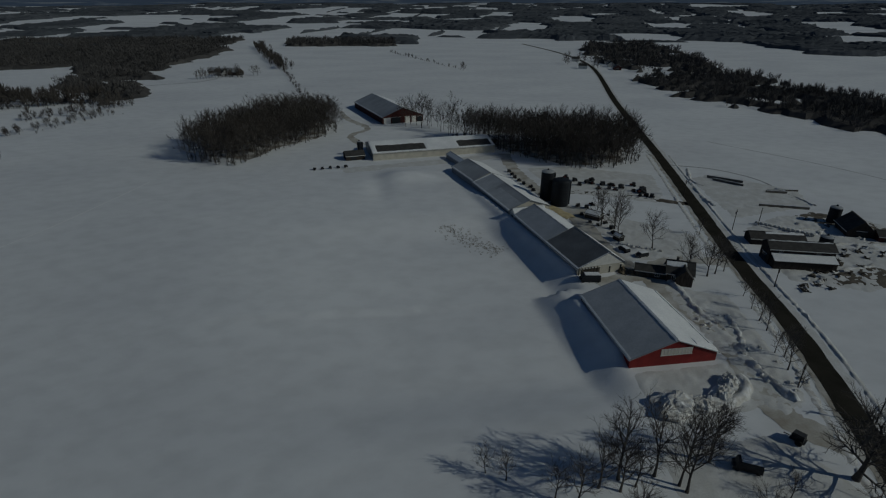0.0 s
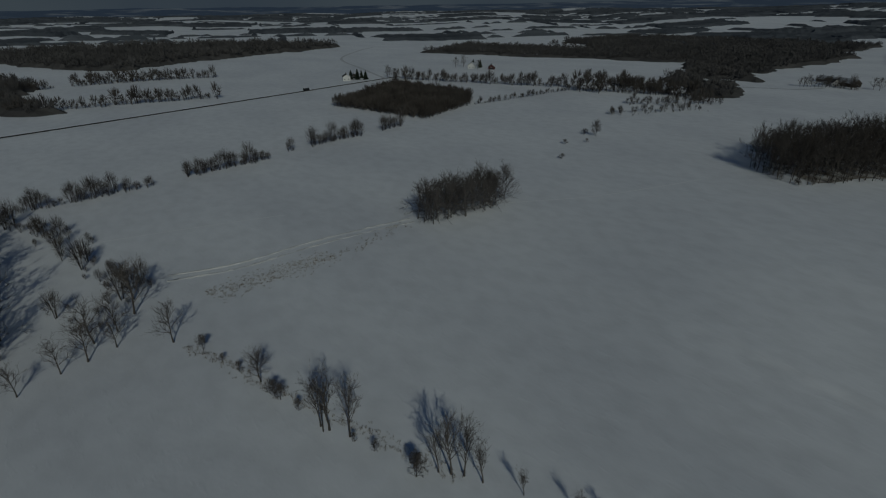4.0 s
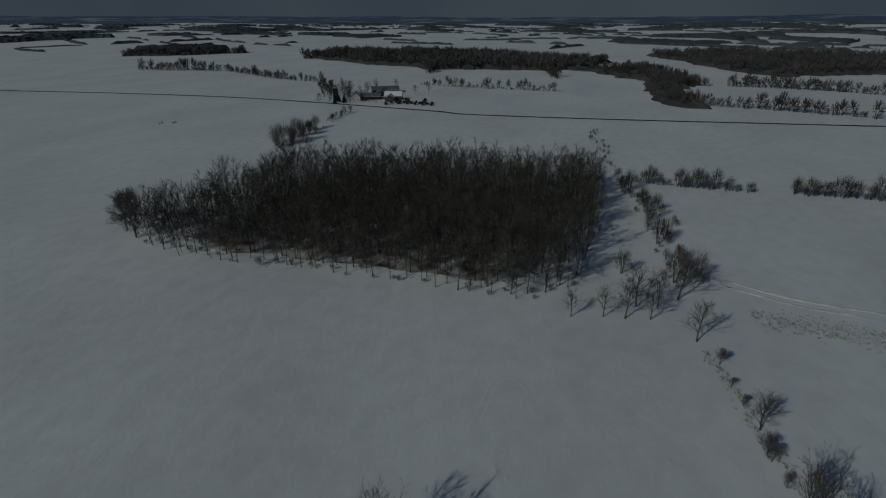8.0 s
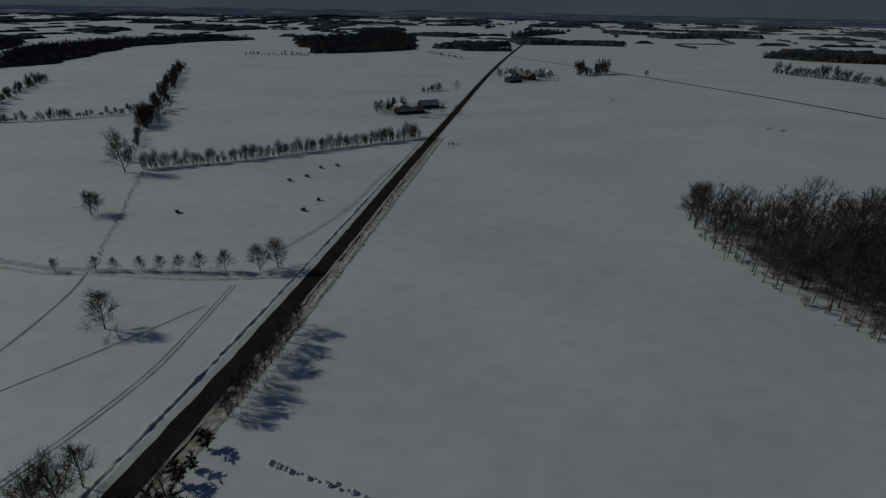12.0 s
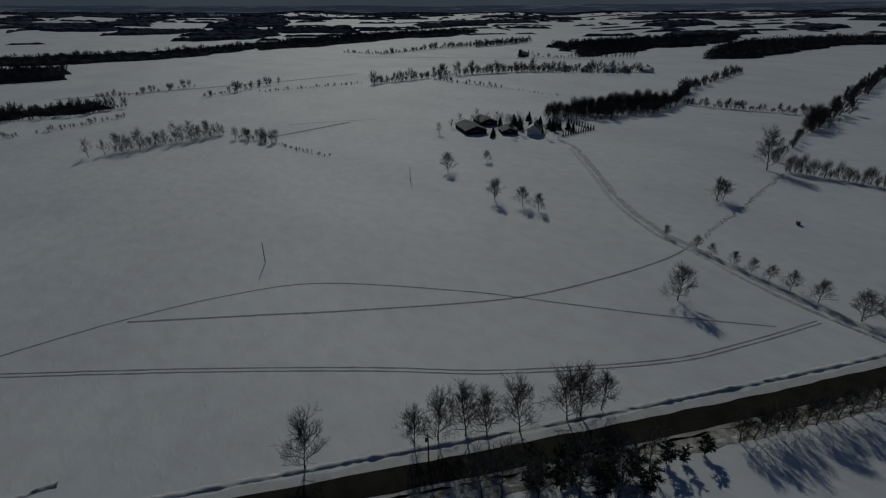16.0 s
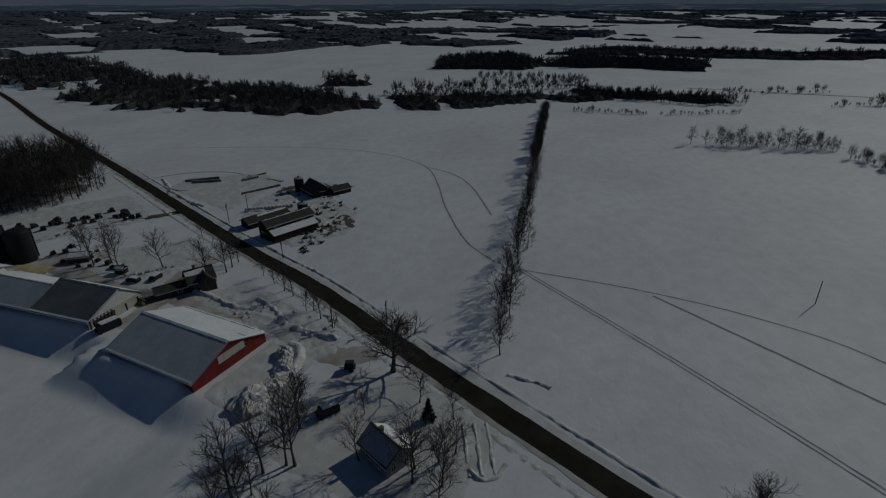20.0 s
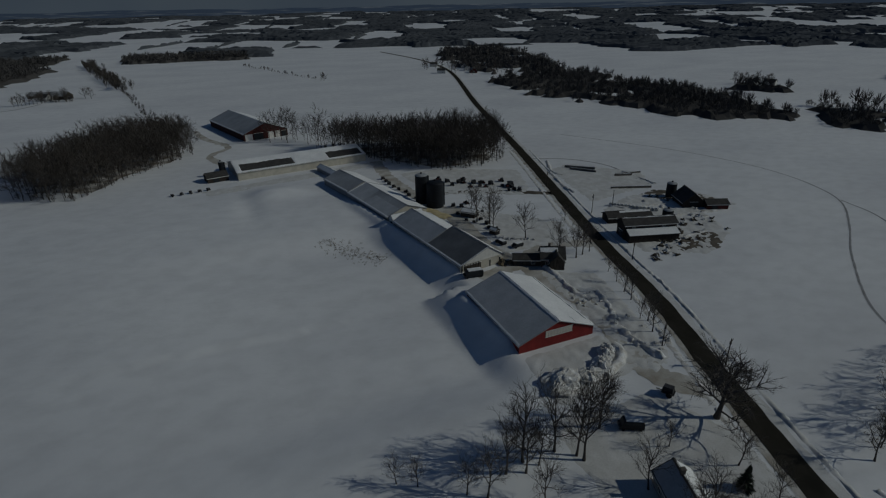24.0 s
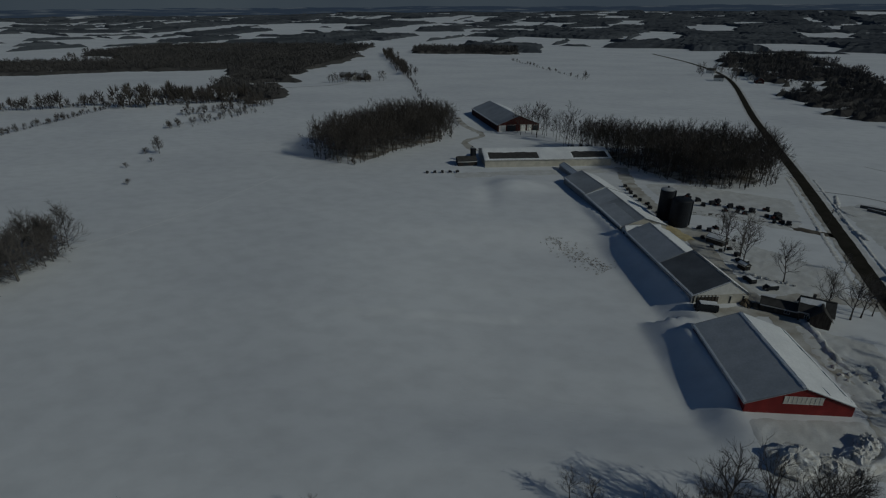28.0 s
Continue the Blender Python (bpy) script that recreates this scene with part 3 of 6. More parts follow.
def pine(seed, height, width):
    """A bushy pine: a stem, spreading limbs and rounded tufts of needles with gaps between them."""
    trunk, crown = Wood(seed), Wood(seed + 70)
    rng = crown.rng
    line, _ = trunk.bent(Vector((0, 0, -0.2)), Vector((0, 0, 1)), height * 0.95, 5, 0.05, 0.1)
    trunk.ring_tube(line, [height * 0.02 * (1 - 0.16 * i) for i in range(6)], 6)
    for k in range(int(16 + height * 1.6)):
        s = rng.uniform(0.12, 1.0)
        a, reach = k * 2.4 + rng.uniform(-0.4, 0.4), width * (0.35 + 0.65 * math.sin(math.pi * min(1, 0.28 + 0.75 * (1 - s)))) * rng.uniform(0.5, 1.1)
        root = Vector((0, 0, height * s * 0.86))
        tip = root + Vector((math.cos(a) * reach, math.sin(a) * reach, height * rng.uniform(0.02, 0.12)))
        trunk.ring_tube([root, tip], [0.09, 0.03], 3)
        for _ in range(34):
            d = Vector((rng.gauss(0, 1), rng.gauss(0, 1), rng.gauss(0.25, 0.6))).normalized()
            start = root.lerp(tip, rng.uniform(0.35, 1.05))
            crown.blade(start, d, rng.uniform(0.5, 1.15), rng.uniform(0.16, 0.34))
    return trunk.arrays(), crown.arrays()


def tree_kind(name, made, bark, leaf):
    (tv, tf), (cv, cf) = made
    return raw_mesh(name + "_trunk", tv, tf, [bark], True), raw_mesh(name + "_crown", cv, cf, [leaf])


BROAD = [tree_kind("broad", bare_tree(s, 12, girth=0.02, fork=0.24, counts=(11, 5, 4), twigs=6, twig=(0.95, 0.028), open_angle=(0.32, 1.0), lift=0.1), BARK, TWIG) for s in (1, 2, 3, 4)]
ROUND = [tree_kind("round", bare_tree(s, 10, girth=0.018, fork=0.13, counts=(18, 7, 5), twigs=8, twig=(0.7, 0.032), open_angle=(0.15, 1.2), lift=0.09), BARK, TWIG) for s in (11, 12, 13)]
GREAT = [tree_kind("great", bare_tree(21, 14, girth=0.034, fork=0.16, counts=(14, 7, 5), twigs=7, twig=(1.1, 0.035), open_angle=(0.5, 1.3), lift=0.06), BARK, TWIG)]
SLIM = [tree_kind("slim", bare_tree(s, 14, girth=0.016, fork=0.25, counts=(12, 4, 3), twigs=5, twig=(0.8, 0.06), open_angle=(0.15, 0.5), lift=0.2), BARK, TWIG) for s in (31, 32)]
SHRUB = [tree_kind("shrub", bare_tree(s, 4, girth=0.02, fork=0.05, counts=(14, 5, 3), twigs=5, twig=(0.5, 0.04), open_angle=(0.2, 1.0), lift=0.15), BARK, TWIG) for s in (41, 42)]
SPREAD = [tree_kind("spread", bare_tree(s, 10, girth=0.02, fork=0.15, counts=(11, 5, 3), twigs=6, twig=(0.9, 0.055), open_angle=(0.15, 1.15), lift=0.1), BARK, TWIG) for s in (14, 15)]
FIR = [tree_kind("fir", evergreen(s, 8, 2.6), BARK, NEEDLES) for s in (51, 52)]
PINE = [tree_kind("pine", pine(s, 8, 2.7), BARK, NEEDLES) for s in (55, 56, 57)]
plant_rng = random.Random(7)


def plant(kind, x, y, height, base, label, name="tree", category="tree", group="", widen=1.0):
    """One tree with a trunk and a crown, of a kind whose pattern is base metres high."""
    trunk, crown = plant_rng.choice(kind)
    s = height / base
    m = pose(x, y, float(land(x, y)), 0, 0, plant_rng.uniform(0, 360)) @ Matrix.Diagonal((s * widen, s * widen, s, 1))
    ob = empty(name, m, label, category, group)
    for n, me in (("trunk", trunk), ("crown", crown)):
        p = new(n, me)
        p.parent = ob
    return ob


# Patterns of trees that stand in woods, and of far clumps.
def joined(pair):
    (a, fa), (b, fb) = pair
    return np.concatenate([a, b]), np.concatenate([fa, fb + len(a)])


GROVE = [joined(bare_tree(s, 16, girth=0.011, fork=0.2, counts=(8, 4), twigs=6, twig=(2.1, 0.14), open_angle=(0.3, 0.9), sides=(4, 3, 3), lift=0.12)) for s in (61, 62, 63, 64, 65, 66)]


def far_tree(seed, height, width, blades, breadth, low=0.2):
    """A tree or clump seen from afar: a stem and a rounded crown of many splayed twigs."""
    w = Wood(seed)
    rng = w.rng
    for k in range(3):
        a = rng.uniform(0, 6.28)
        w.ring_tube([Vector((0.3 * math.cos(a), 0.3 * math.sin(a), -0.3)), Vector((width * 0.16 * math.cos(a), width * 0.16 * math.sin(a), height * 0.7))], [height * 0.014, height * 0.005], 3)
    for _ in range(blades):
        d = Vector((rng.gauss(0, 1), rng.gauss(0, 1), rng.gauss(0.35, 0.9))).normalized()
        lump = 0.8 + 0.25 * noise.noise(d * 2.2 + Vector((seed, 0, 0)))
        tip = Vector((d.x * width / 2, d.y * width / 2, 0)) * lump + Vector((0, 0, height * (0.5 + low / 2 + d.z * (0.5 - low / 2) * (0.8 + 0.4 * (lump - 0.6)))))
        root = Vector((tip.x * 0.15, tip.y * 0.15, height * rng.uniform(0.12, 0.5)))
        start = root.lerp(tip, rng.uniform(0.1, 0.7))
        w.blade(start, (tip - start).normalized(), (tip - start).length, breadth * rng.uniform(0.6, 1.4))
    return w.arrays()


DOME = [joined(bare_tree(s, 11, girth=0.014, fork=0.07, counts=(16, 6), twigs=9, twig=(1.2, 0.06), open_angle=(0.1, 1.25), sides=(4, 3, 3), lift=0.03)) for s in (55, 56, 57)]
CROWN = [joined(bare_tree(s, 11, girth=0.014, fork=0.2, counts=(10, 5), twigs=8, twig=(1.5, 0.075), open_angle=(0.2, 1.0), sides=(4, 3, 3), lift=0.1)) for s in (51, 52, 53, 54)]
FINE = [far_tree(s, 11, 8.2, 420, 0.075, 0.05) for s in (75, 76, 77, 78)]
FARTREE = [far_tree(s, 12, 9.5, 64, 0.5, 0.0) for s in (81, 82, 83, 84)]
EDGE = [far_tree(s, 11, 8.5, 260, 0.10, 0.0) for s in (71, 72, 73, 74)]
CLUMP = [far_tree(s, 13, 13, 32, 1.05, 0.05) for s in (91, 92, 93, 94)]


def scatter(name, patterns, places, heights, base, label, category="woods", material=None, seed=0, widen=1.0):
    """Many trees as one piece of stuff."""
    rng = np.random.default_rng(seed)
    places = np.asarray(places, float).reshape(-1, 2)
    vs, fs, at = [], [], 0
    z = land(places[:, 0], places[:, 1])
    for (x, y), zz, h in zip(places, z, heights):
        v, f = patterns[rng.integers(len(patterns))]
        a, s = rng.uniform(0, 6.283), h / base
        c, d = math.cos(a) * s * widen, math.sin(a) * s * widen
        out = np.empty_like(v)
        out[:, 0], out[:, 1], out[:, 2] = v[:, 0] * c - v[:, 1] * d + x, v[:, 0] * d + v[:, 1] * c + y, v[:, 2] * s + zz - 0.05
        vs.append(out)
        fs.append(f + at)
        at += len(v)
    ob = new(name, raw_mesh(name, np.concatenate(vs), np.concatenate(fs), [material or WOODS]))
    return tagged(ob, label, category, kind="stuff")


def canopy(plots, seed):
    """Closed crowns of far woods as one uneven sheet. plots: grids of places (rows, columns, 2) with a height for each."""
    rng = np.random.default_rng(seed)
    vs, fs, at = [], [], 0
    for q, height in plots:
        a, b = q.shape[:2]
        up = height * rng.uniform(0.45, 1.12, (a, b))
        up[0], up[-1], up[:, 0], up[:, -1] = -0.4, -0.4, -0.4, -0.4
        up[1:-1, 1:-1][rng.random((a - 2, b - 2)) < 0.04] = 0.2
        vs.append(np.concatenate([q, (land(q[..., 0], q[..., 1]) + up)[..., None]], -1).reshape(-1, 3))
        i, j = np.meshgrid(np.arange(a - 1), np.arange(b - 1), indexing="ij")
        p = (i * b + j).ravel() + at
        fs += [np.stack([p, p + b, p + b + 1], -1), np.stack([p, p + b + 1, p + 1], -1)]
        at += a * b
    return np.concatenate(vs), np.concatenate(fs)


def fill(poly, gap, seed):
    """Places strewn over a plot, about gap metres apart."""
    rng = np.random.default_rng(seed)
    lo, hi = np.min(poly, 0), np.max(poly, 0)
    gx, gy = np.meshgrid(np.arange(lo[0], hi[0] + gap, gap), np.arange(lo[1], hi[1] + gap, gap))
    p = np.stack([gx.ravel(), gy.ravel()], -1) + rng.uniform(-0.48, 0.48, (gx.size, 2)) * gap
    return p[inside(poly, p)]


def along(a, b, gap, spread, seed):
    """Places along a hedge from a to b."""
    rng = np.random.default_rng(seed)
    a, b = np.array(a, float), np.array(b, float)
    k = max(2, int(np.linalg.norm(b - a) / gap))
    t = (np.arange(k) + rng.uniform(-0.45, 0.45, k)) / k
    n = np.array([a[1] - b[1], b[0] - a[0]]) / np.linalg.norm(b - a)
    return a + (b - a) * t[:, None] + n * rng.normal(0, spread, (k, 1))


def wood(poly, gap, height, label, seed, patterns=GROVE, base=16, litter=True, spread=0.18, material=None):
    p = fill(poly, gap, seed)
    rng = np.random.default_rng(seed + 500)
    scatter("woodland", patterns, p, height * rng.normal(1, spread, len(p)).clip(0.55, 1.35), base, label, seed=seed, material=material)
    if litter:
        brush = fill(poly, gap * 1.35, seed + 30)
        scatter("woodland_brush", EDGE, brush, rng.uniform(1.6, 4.2, len(brush)), 11, "tangled brush and saplings under bare trees", "brush", seed=seed + 31, widen=1.5)
        c = np.mean(poly, 0)
        line, _ = curve_through([*poly, poly[0]], 6.0)
        wob = np.array([0.79 + 0.09 * noise.noise(Vector((x / 14, y / 14, seed))) for x, y in line[:-1]])
        q = c + (line[:-1] - c) * wob[:, None]
        bm = bmesh.new()
        bm.faces.new([bm.verts.new((x, y, 0.05)) for x, y in q])
        ob = part("woodland_floor", bm, LITTER, None)
        tagged(ob, "leaf litter and patchy snow under bare trees", "woodland floor", kind="structure")


def hedge(a, b, gap, height, label, seed, patterns=EDGE, base=11, spread=1.2, vary=0.35, category="hedgerow", name="hedgerow", widen=1.0):
    tall, low = along(a, b, gap * 0.75, spread, seed), along(a, b, gap * 0.7, spread * 0.8, seed + 1)
    p = np.concatenate([tall, low])
    rng = np.random.default_rng(seed + 900)
    h = np.concatenate([height * rng.normal(1, vary, len(tall)).clip(0.3, 1.6), height * rng.uniform(0.2, 0.5, len(low))])
    return scatter(name, patterns, p, h, base, label, category, seed=seed, widen=widen)


# ---- buildings ----
def snow_slab(parent, s, reach, top, pitch, s0, s1, y0, y1, thick, seed, material=None, mid=0.0):
    """Snow lying on one roof slope, from share s0 to s1 of the way down, with ragged edges."""
    n = max(6, int((y1 - y0) / 0.9))
    bm, rows = bmesh.new(), []
    for i in range(n + 1):
        y = y0 + (y1 - y0) * i / n
        wob = [0.05 * noise.noise(Vector((y * 0.35, seed, k * 3.3))) + 0.03 * noise.noise(Vector((y * 1.3, seed, k * 5.1))) for k in (0, 1)]
        wob = [w * min(1.0, 3.0 * (s1 - s0)) for w in wob]
        a = max(0.0, s0 + (wob[0] if s0 > 0.02 else 0)) * reach
        b = min(1.0, s1 + (wob[1] if s1 < 0.97 else 0)) * reach
        cols = []
        for k, up in ((0, 0.0), (0.03, thick), (0.5, thick * 1.15), (0.97, thick), (1, 0.0)):
            d = a + (b - a) * k
            edge = 0.0 if i in (0, n) else up * (0.8 + 0.4 * noise.noise(Vector((d * 0.5, y * 0.5, seed))))
            cols.append(bm.verts.new((mid + s * d, y, top - pitch * d + edge)))
        rows.append(cols)
    for p, q in zip(rows, rows[1:]):
        for k in range(4):
            bm.faces.new((p[k], p[k + 1], q[k + 1], q[k]))
    return part("snow_cover", bm, material or ROOFSNOW, parent, "ragged settled snow on the roof")


def gable_building(name, x, y, turn, width, length, eave, peak, wall, roof, label, category="barn", over=0.5, snow=(), openings=(), base=0.0, chimney=False, ridge=True, group="", mid=0.0):
    """A building with a pitched roof, its ridge mid metres off the centre line. Its front stands across (x, y), its length runs along its own +y. openings: (side, from, to, bottom, top, kind)."""
    thing = empty(name, pose(x, y, float(land(x, y)) if math.hypot(x, y) > 300 else base, 0, 0, turn), label, category, group)
    h, t = width / 2, 0.22
    gable = [(-h, -0.6), (h, -0.6), (h, eave), (mid, peak), (-h, eave)]
    part("front_wall", prism(gable, t, "y", 0.0), wall, thing)
    part("back_wall", prism(gable, t, "y", length - t), wall, thing)
    for s, n in ((-1, "side_wall"), (1, "side_wall")):
        a, b = sorted((s * h, s * (h - t)))
        # Cream buildings get a grey left wall: shade put into its colour.
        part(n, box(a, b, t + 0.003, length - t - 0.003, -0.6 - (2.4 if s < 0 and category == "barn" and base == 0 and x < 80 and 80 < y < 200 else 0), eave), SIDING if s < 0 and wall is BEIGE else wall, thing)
    for s in (-1, 1):
        xs = s * (h + over)
        pitch = (peak - eave) / (h - s * mid)
        drop = eave - pitch * over
        outline = [(mid, peak + 0.02), (xs, drop + 0.02), (xs, drop + 0.16), (mid, peak + 0.18)]
        slab = part("roof_slope", prism(outline, length + 2 * over, "y", -over), roof, thing)
        part("fascia", box(min(xs, xs - s * 0.06) + s * 0.065, max(xs, xs - s * 0.06) + s * 0.065, -over, length + over, drop - 0.12, drop + 0.15), WHITE, slab)
        for side, s0, s1, y0, y1, thick, *kind in snow:
            if (side < 0) == (s < 0):
                snow_slab(slab, s, abs(xs - mid), peak + 0.19, pitch, s0, s1, y0 * (length + 2 * over) - over, y1 * (length + 2 * over) - over, thick, int(abs(x) * 7 + s0 * 50 + y0 * 31), kind[0] if kind else None, mid)
    if ridge:
        part("ridge_cap", prism([(mid - 0.35, peak + 0.14), (mid, peak + 0.27), (mid + 0.35, peak + 0.14), (mid, peak + 0.2)], length + 2 * over, "y", -over), roof, thing)
    for side, a, b, z0, z1, kind in openings:
        depth = 0.12
        def piece(a0, b0, c0, c1, off, thick):
            if side == "front":
                return box(a0, b0, -off - thick, -off, c0, c1)
            if side == "back":
                return box(a0, b0, length + off, length + off + thick, c0, c1)
            e = -h if side == "left" else h
            g = -1 if side == "left" else 1
            lo, hi = sorted((e + g * off, e + g * (off + thick)))
            return box(lo, hi, a0, b0, c0, c1)
        if kind == "window":
            w = part("window", piece(a, b, z0, z1, 0.004, 0.05), GLASS, thing, "dark window glass")
            for q in ((a - 0.1, b + 0.1, z1, z1 + 0.1), (a - 0.1, b + 0.1, z0 - 0.1, z0), (a - 0.1, a, z0, z1), (b, b + 0.1, z0, z1), ((a + b) / 2 - 0.04, (a + b) / 2 + 0.04, z0, z1)):
                part("window_frame", piece(*q, 0.058, 0.05), WHITE, w)
        elif kind == "curtain":
            w = part("curtain_window", piece(a, b, z0, z1, 0.004, 0.05), CURTAIN, thing, "pale translucent ventilation curtain")
            for k in range(int((b - a) / 0.95) + 1):
                c = a + k * 0.95
                part("batten", piece(c, c + 0.1, z0, z1, 0.058, 0.06), WHITE, w)
            for zz in (z0 - 0.12, z1):
                part("curtain_rail", piece(a - 0.1, b + 0.1, zz, zz + 0.12, 0.058, 0.05), WHITE, w)
        else:
            dk = {"door": GREYWOOD, "dark": GLASS, "white": WHITE}[kind]
            d = part("door", piece(a, b, z0, z1, 0.004, 0.07), dk, thing)
            part("door_track", piece(a - 0.3, b + 0.3, z1 + 0.003, z1 + 0.18, 0.004, 0.12), WHITE, d)
            part("door_handle", piece(b - 0.35, b - 0.25, z0 + 0.9, z0 + 1.2, 0.078, 0.05), STEEL, d)
    if chimney:
        c = part("chimney", box(-0.4, 0.4, length * 0.6, length * 0.6 + 0.7, peak - 0.8, peak + 1.2, 0.03), CONCRETE, thing)
        part("chimney_cap", box(-0.48, 0.48, length * 0.6 - 0.08, length * 0.6 + 0.78, peak + 1.203, peak + 1.32), CONCRETE, c)
    return thing


def silo(x, y, radius, height, label, top=None):
    thing = empty("silo", pose(x, y, float(land(x, y)) - 0.05), label, "silo")
    part("shell", tube(radius, radius, 0, height, 28), SILO, thing)
    for k in range(int(height / 1.5)):
        part("hoop", tube(radius + 0.05, radius + 0.05, 0.7 + k * 1.5, 0.82 + k * 1.5, 28), SILO, thing)
    dome = bmesh.new()
    bmesh.ops.create_uvsphere(dome, u_segments=24, v_segments=12, radius=radius * 1.01, matrix=Matrix.LocRotScale((0, 0, height), None, (1, 1, 0.30)))
    bmesh.ops.delete(dome, geom=[v for v in dome.verts if v.co.z < height - 0.01], context="VERTS")
    bmesh.ops.holes_fill(dome, edges=dome.edges[:])
    roof = part("domed_roof", dome, top or ROOF, thing)
    part("cap_vent", tube(0.5, 0.3, height + radius * 0.27, height + radius * 0.30 + 0.6, 10), SILO, roof)
    chute = part("chute", box(radius * 0.98, radius + 0.85, -0.4, 0.4, 0, height * 0.96, 0.05), SILO, thing)
    for k in range(int(height / 0.9)):
        part("rung", box(radius + 0.86, radius + 0.92, -0.3, 0.3, 0.5 + k * 0.9, 0.56 + k * 0.9), ROOF, chute)
    return thing


def utility_pole(x, y, height, label="weathered wooden utility pole standing in snow", turn=20, arm=True):
    thing = empty("utility_pole", pose(x, y, float(land(x, y)), 0, 0, turn), label, "utility pole")
    part("pole", tube(0.16, 0.11, -0.3, height, 9), GREYWOOD, thing)
    if arm:
        a = part("crossarm", box(-1.15, 1.15, -0.175, -0.075, height - 0.75, height - 0.6, 0.02), GREYWOOD, thing)
        for k in (-1.0, -0.35, 0.35, 1.0):
            part("insulator", tube(0.05, 0.035, height - 0.6, height - 0.42, 8, k, -0.125), CONCRETE, a)
        part("transformer", tube(0.24, 0.24, height - 1.9, height - 1.1, 12, 0.36, 0.1), STEEL, thing)
    return thing


def lumps(name, x, y, rx, ry, h, seed, label, material=None, blocks=0, category="snow heap"):
    """A heap of broken snow: an uneven mound with chunks on it."""
    rng = random.Random(seed)
    thing = empty(name, pose(x, y, float(land(x, y)) - 0.06, 0, 0, rng.uniform(0, 180)), label, category)
    bm = bmesh.new()
    bmesh.ops.create_uvsphere(bm, u_segments=30, v_segments=16, radius=1)
    bmesh.ops.delete(bm, geom=[v for v in bm.verts if v.co.z < -0.05], context="VERTS")
    off = Vector((seed * 3.1, seed * 1.7, 0))
    for v in bm.verts:
        k = 1 + 0.35 * noise.noise(v.co * 1.7 + off) + 0.22 * noise.noise(v.co * 4 + off)
        v.co = Vector((v.co.x * rx * k, v.co.y * ry * k, max(0.0, v.co.z) ** 1.2 * h * (k + 0.25 * noise.noise(v.co * 7 + off))))
    part("mound", bm, material or HEAP, thing)
    for _ in range(blocks):
        a, r, s = rng.uniform(0, 6.28), rng.uniform(0.15, 0.95), rng.uniform(0.25, 0.75)
        px, py = math.cos(a) * r * rx, math.sin(a) * r * ry
        b = bmesh.new()
        bmesh.ops.create_icosphere(b, subdivisions=1, radius=s)
        for v in b.verts:
            v.co *= rng.uniform(0.7, 1.3)
        bmesh.ops.translate(b, verts=b.verts, vec=(px, py, h * (1 - r * r) * 0.8 + s * 0.2))
        part("snow_chunk", b, material or HEAP, thing)
    return thing


def vehicle(x, y, turn, length, width, height, label, paint=None, name="parked_van", category="vehicle"):
    thing = empty(name, pose(x, y, float(land(x, y)), 0, 0, turn), label, category)
    w, l = width / 2, length / 2
    side = [(-l, 0.35), (l, 0.35), (l, 1.1), (l - 0.45, 1.25), (l - 0.85, height - 0.1), (l - 1.1, height), (-l + 0.25, height), (-l, height - 0.5)]
    body = part("body", prism(side, width, "x", -w), paint or CARPAINT, thing)
    part("roof_snow", box(-w + 0.1, w - 0.1, -l + 0.3, l - 1.3, height + 0.003, height + 0.14, 0.05), ROOFSNOW, body)
    for s in (-1, 1):
        part("side_window", box(*sorted((s * w + s * 0.004, s * w + s * 0.02)), -l + 0.5, l - 1.1, height * 0.6, height - 0.2), GLASS, body)
        part("headlight", box(*sorted((s * (w - 0.1), s * (w - 0.45))), l + 0.004, l + 0.04, 0.65, 0.85), WHITE, body)
        for k in (-l + 0.75, l - 0.8):
            wheel = bmesh.new()
            bmesh.ops.create_cone(wheel, cap_ends=True, segments=16, radius1=0.34, radius2=0.34, depth=0.22, matrix=Matrix.Translation((s * (w - 0.05), k, 0.34)) @ Matrix.Rotation(math.pi / 2, 4, "Y"))
            tyre = part("wheel", wheel, RUBBER, thing)
            rim = bmesh.new()
            bmesh.ops.create_cone(rim, cap_ends=True, segments=12, radius1=0.19, radius2=0.19, depth=0.03, matrix=Matrix.Translation((s * (w + 0.075), k, 0.34)) @ Matrix.Rotation(math.pi / 2, 4, "Y"))
            part("rim", rim, STEEL, tyre)
    return thing


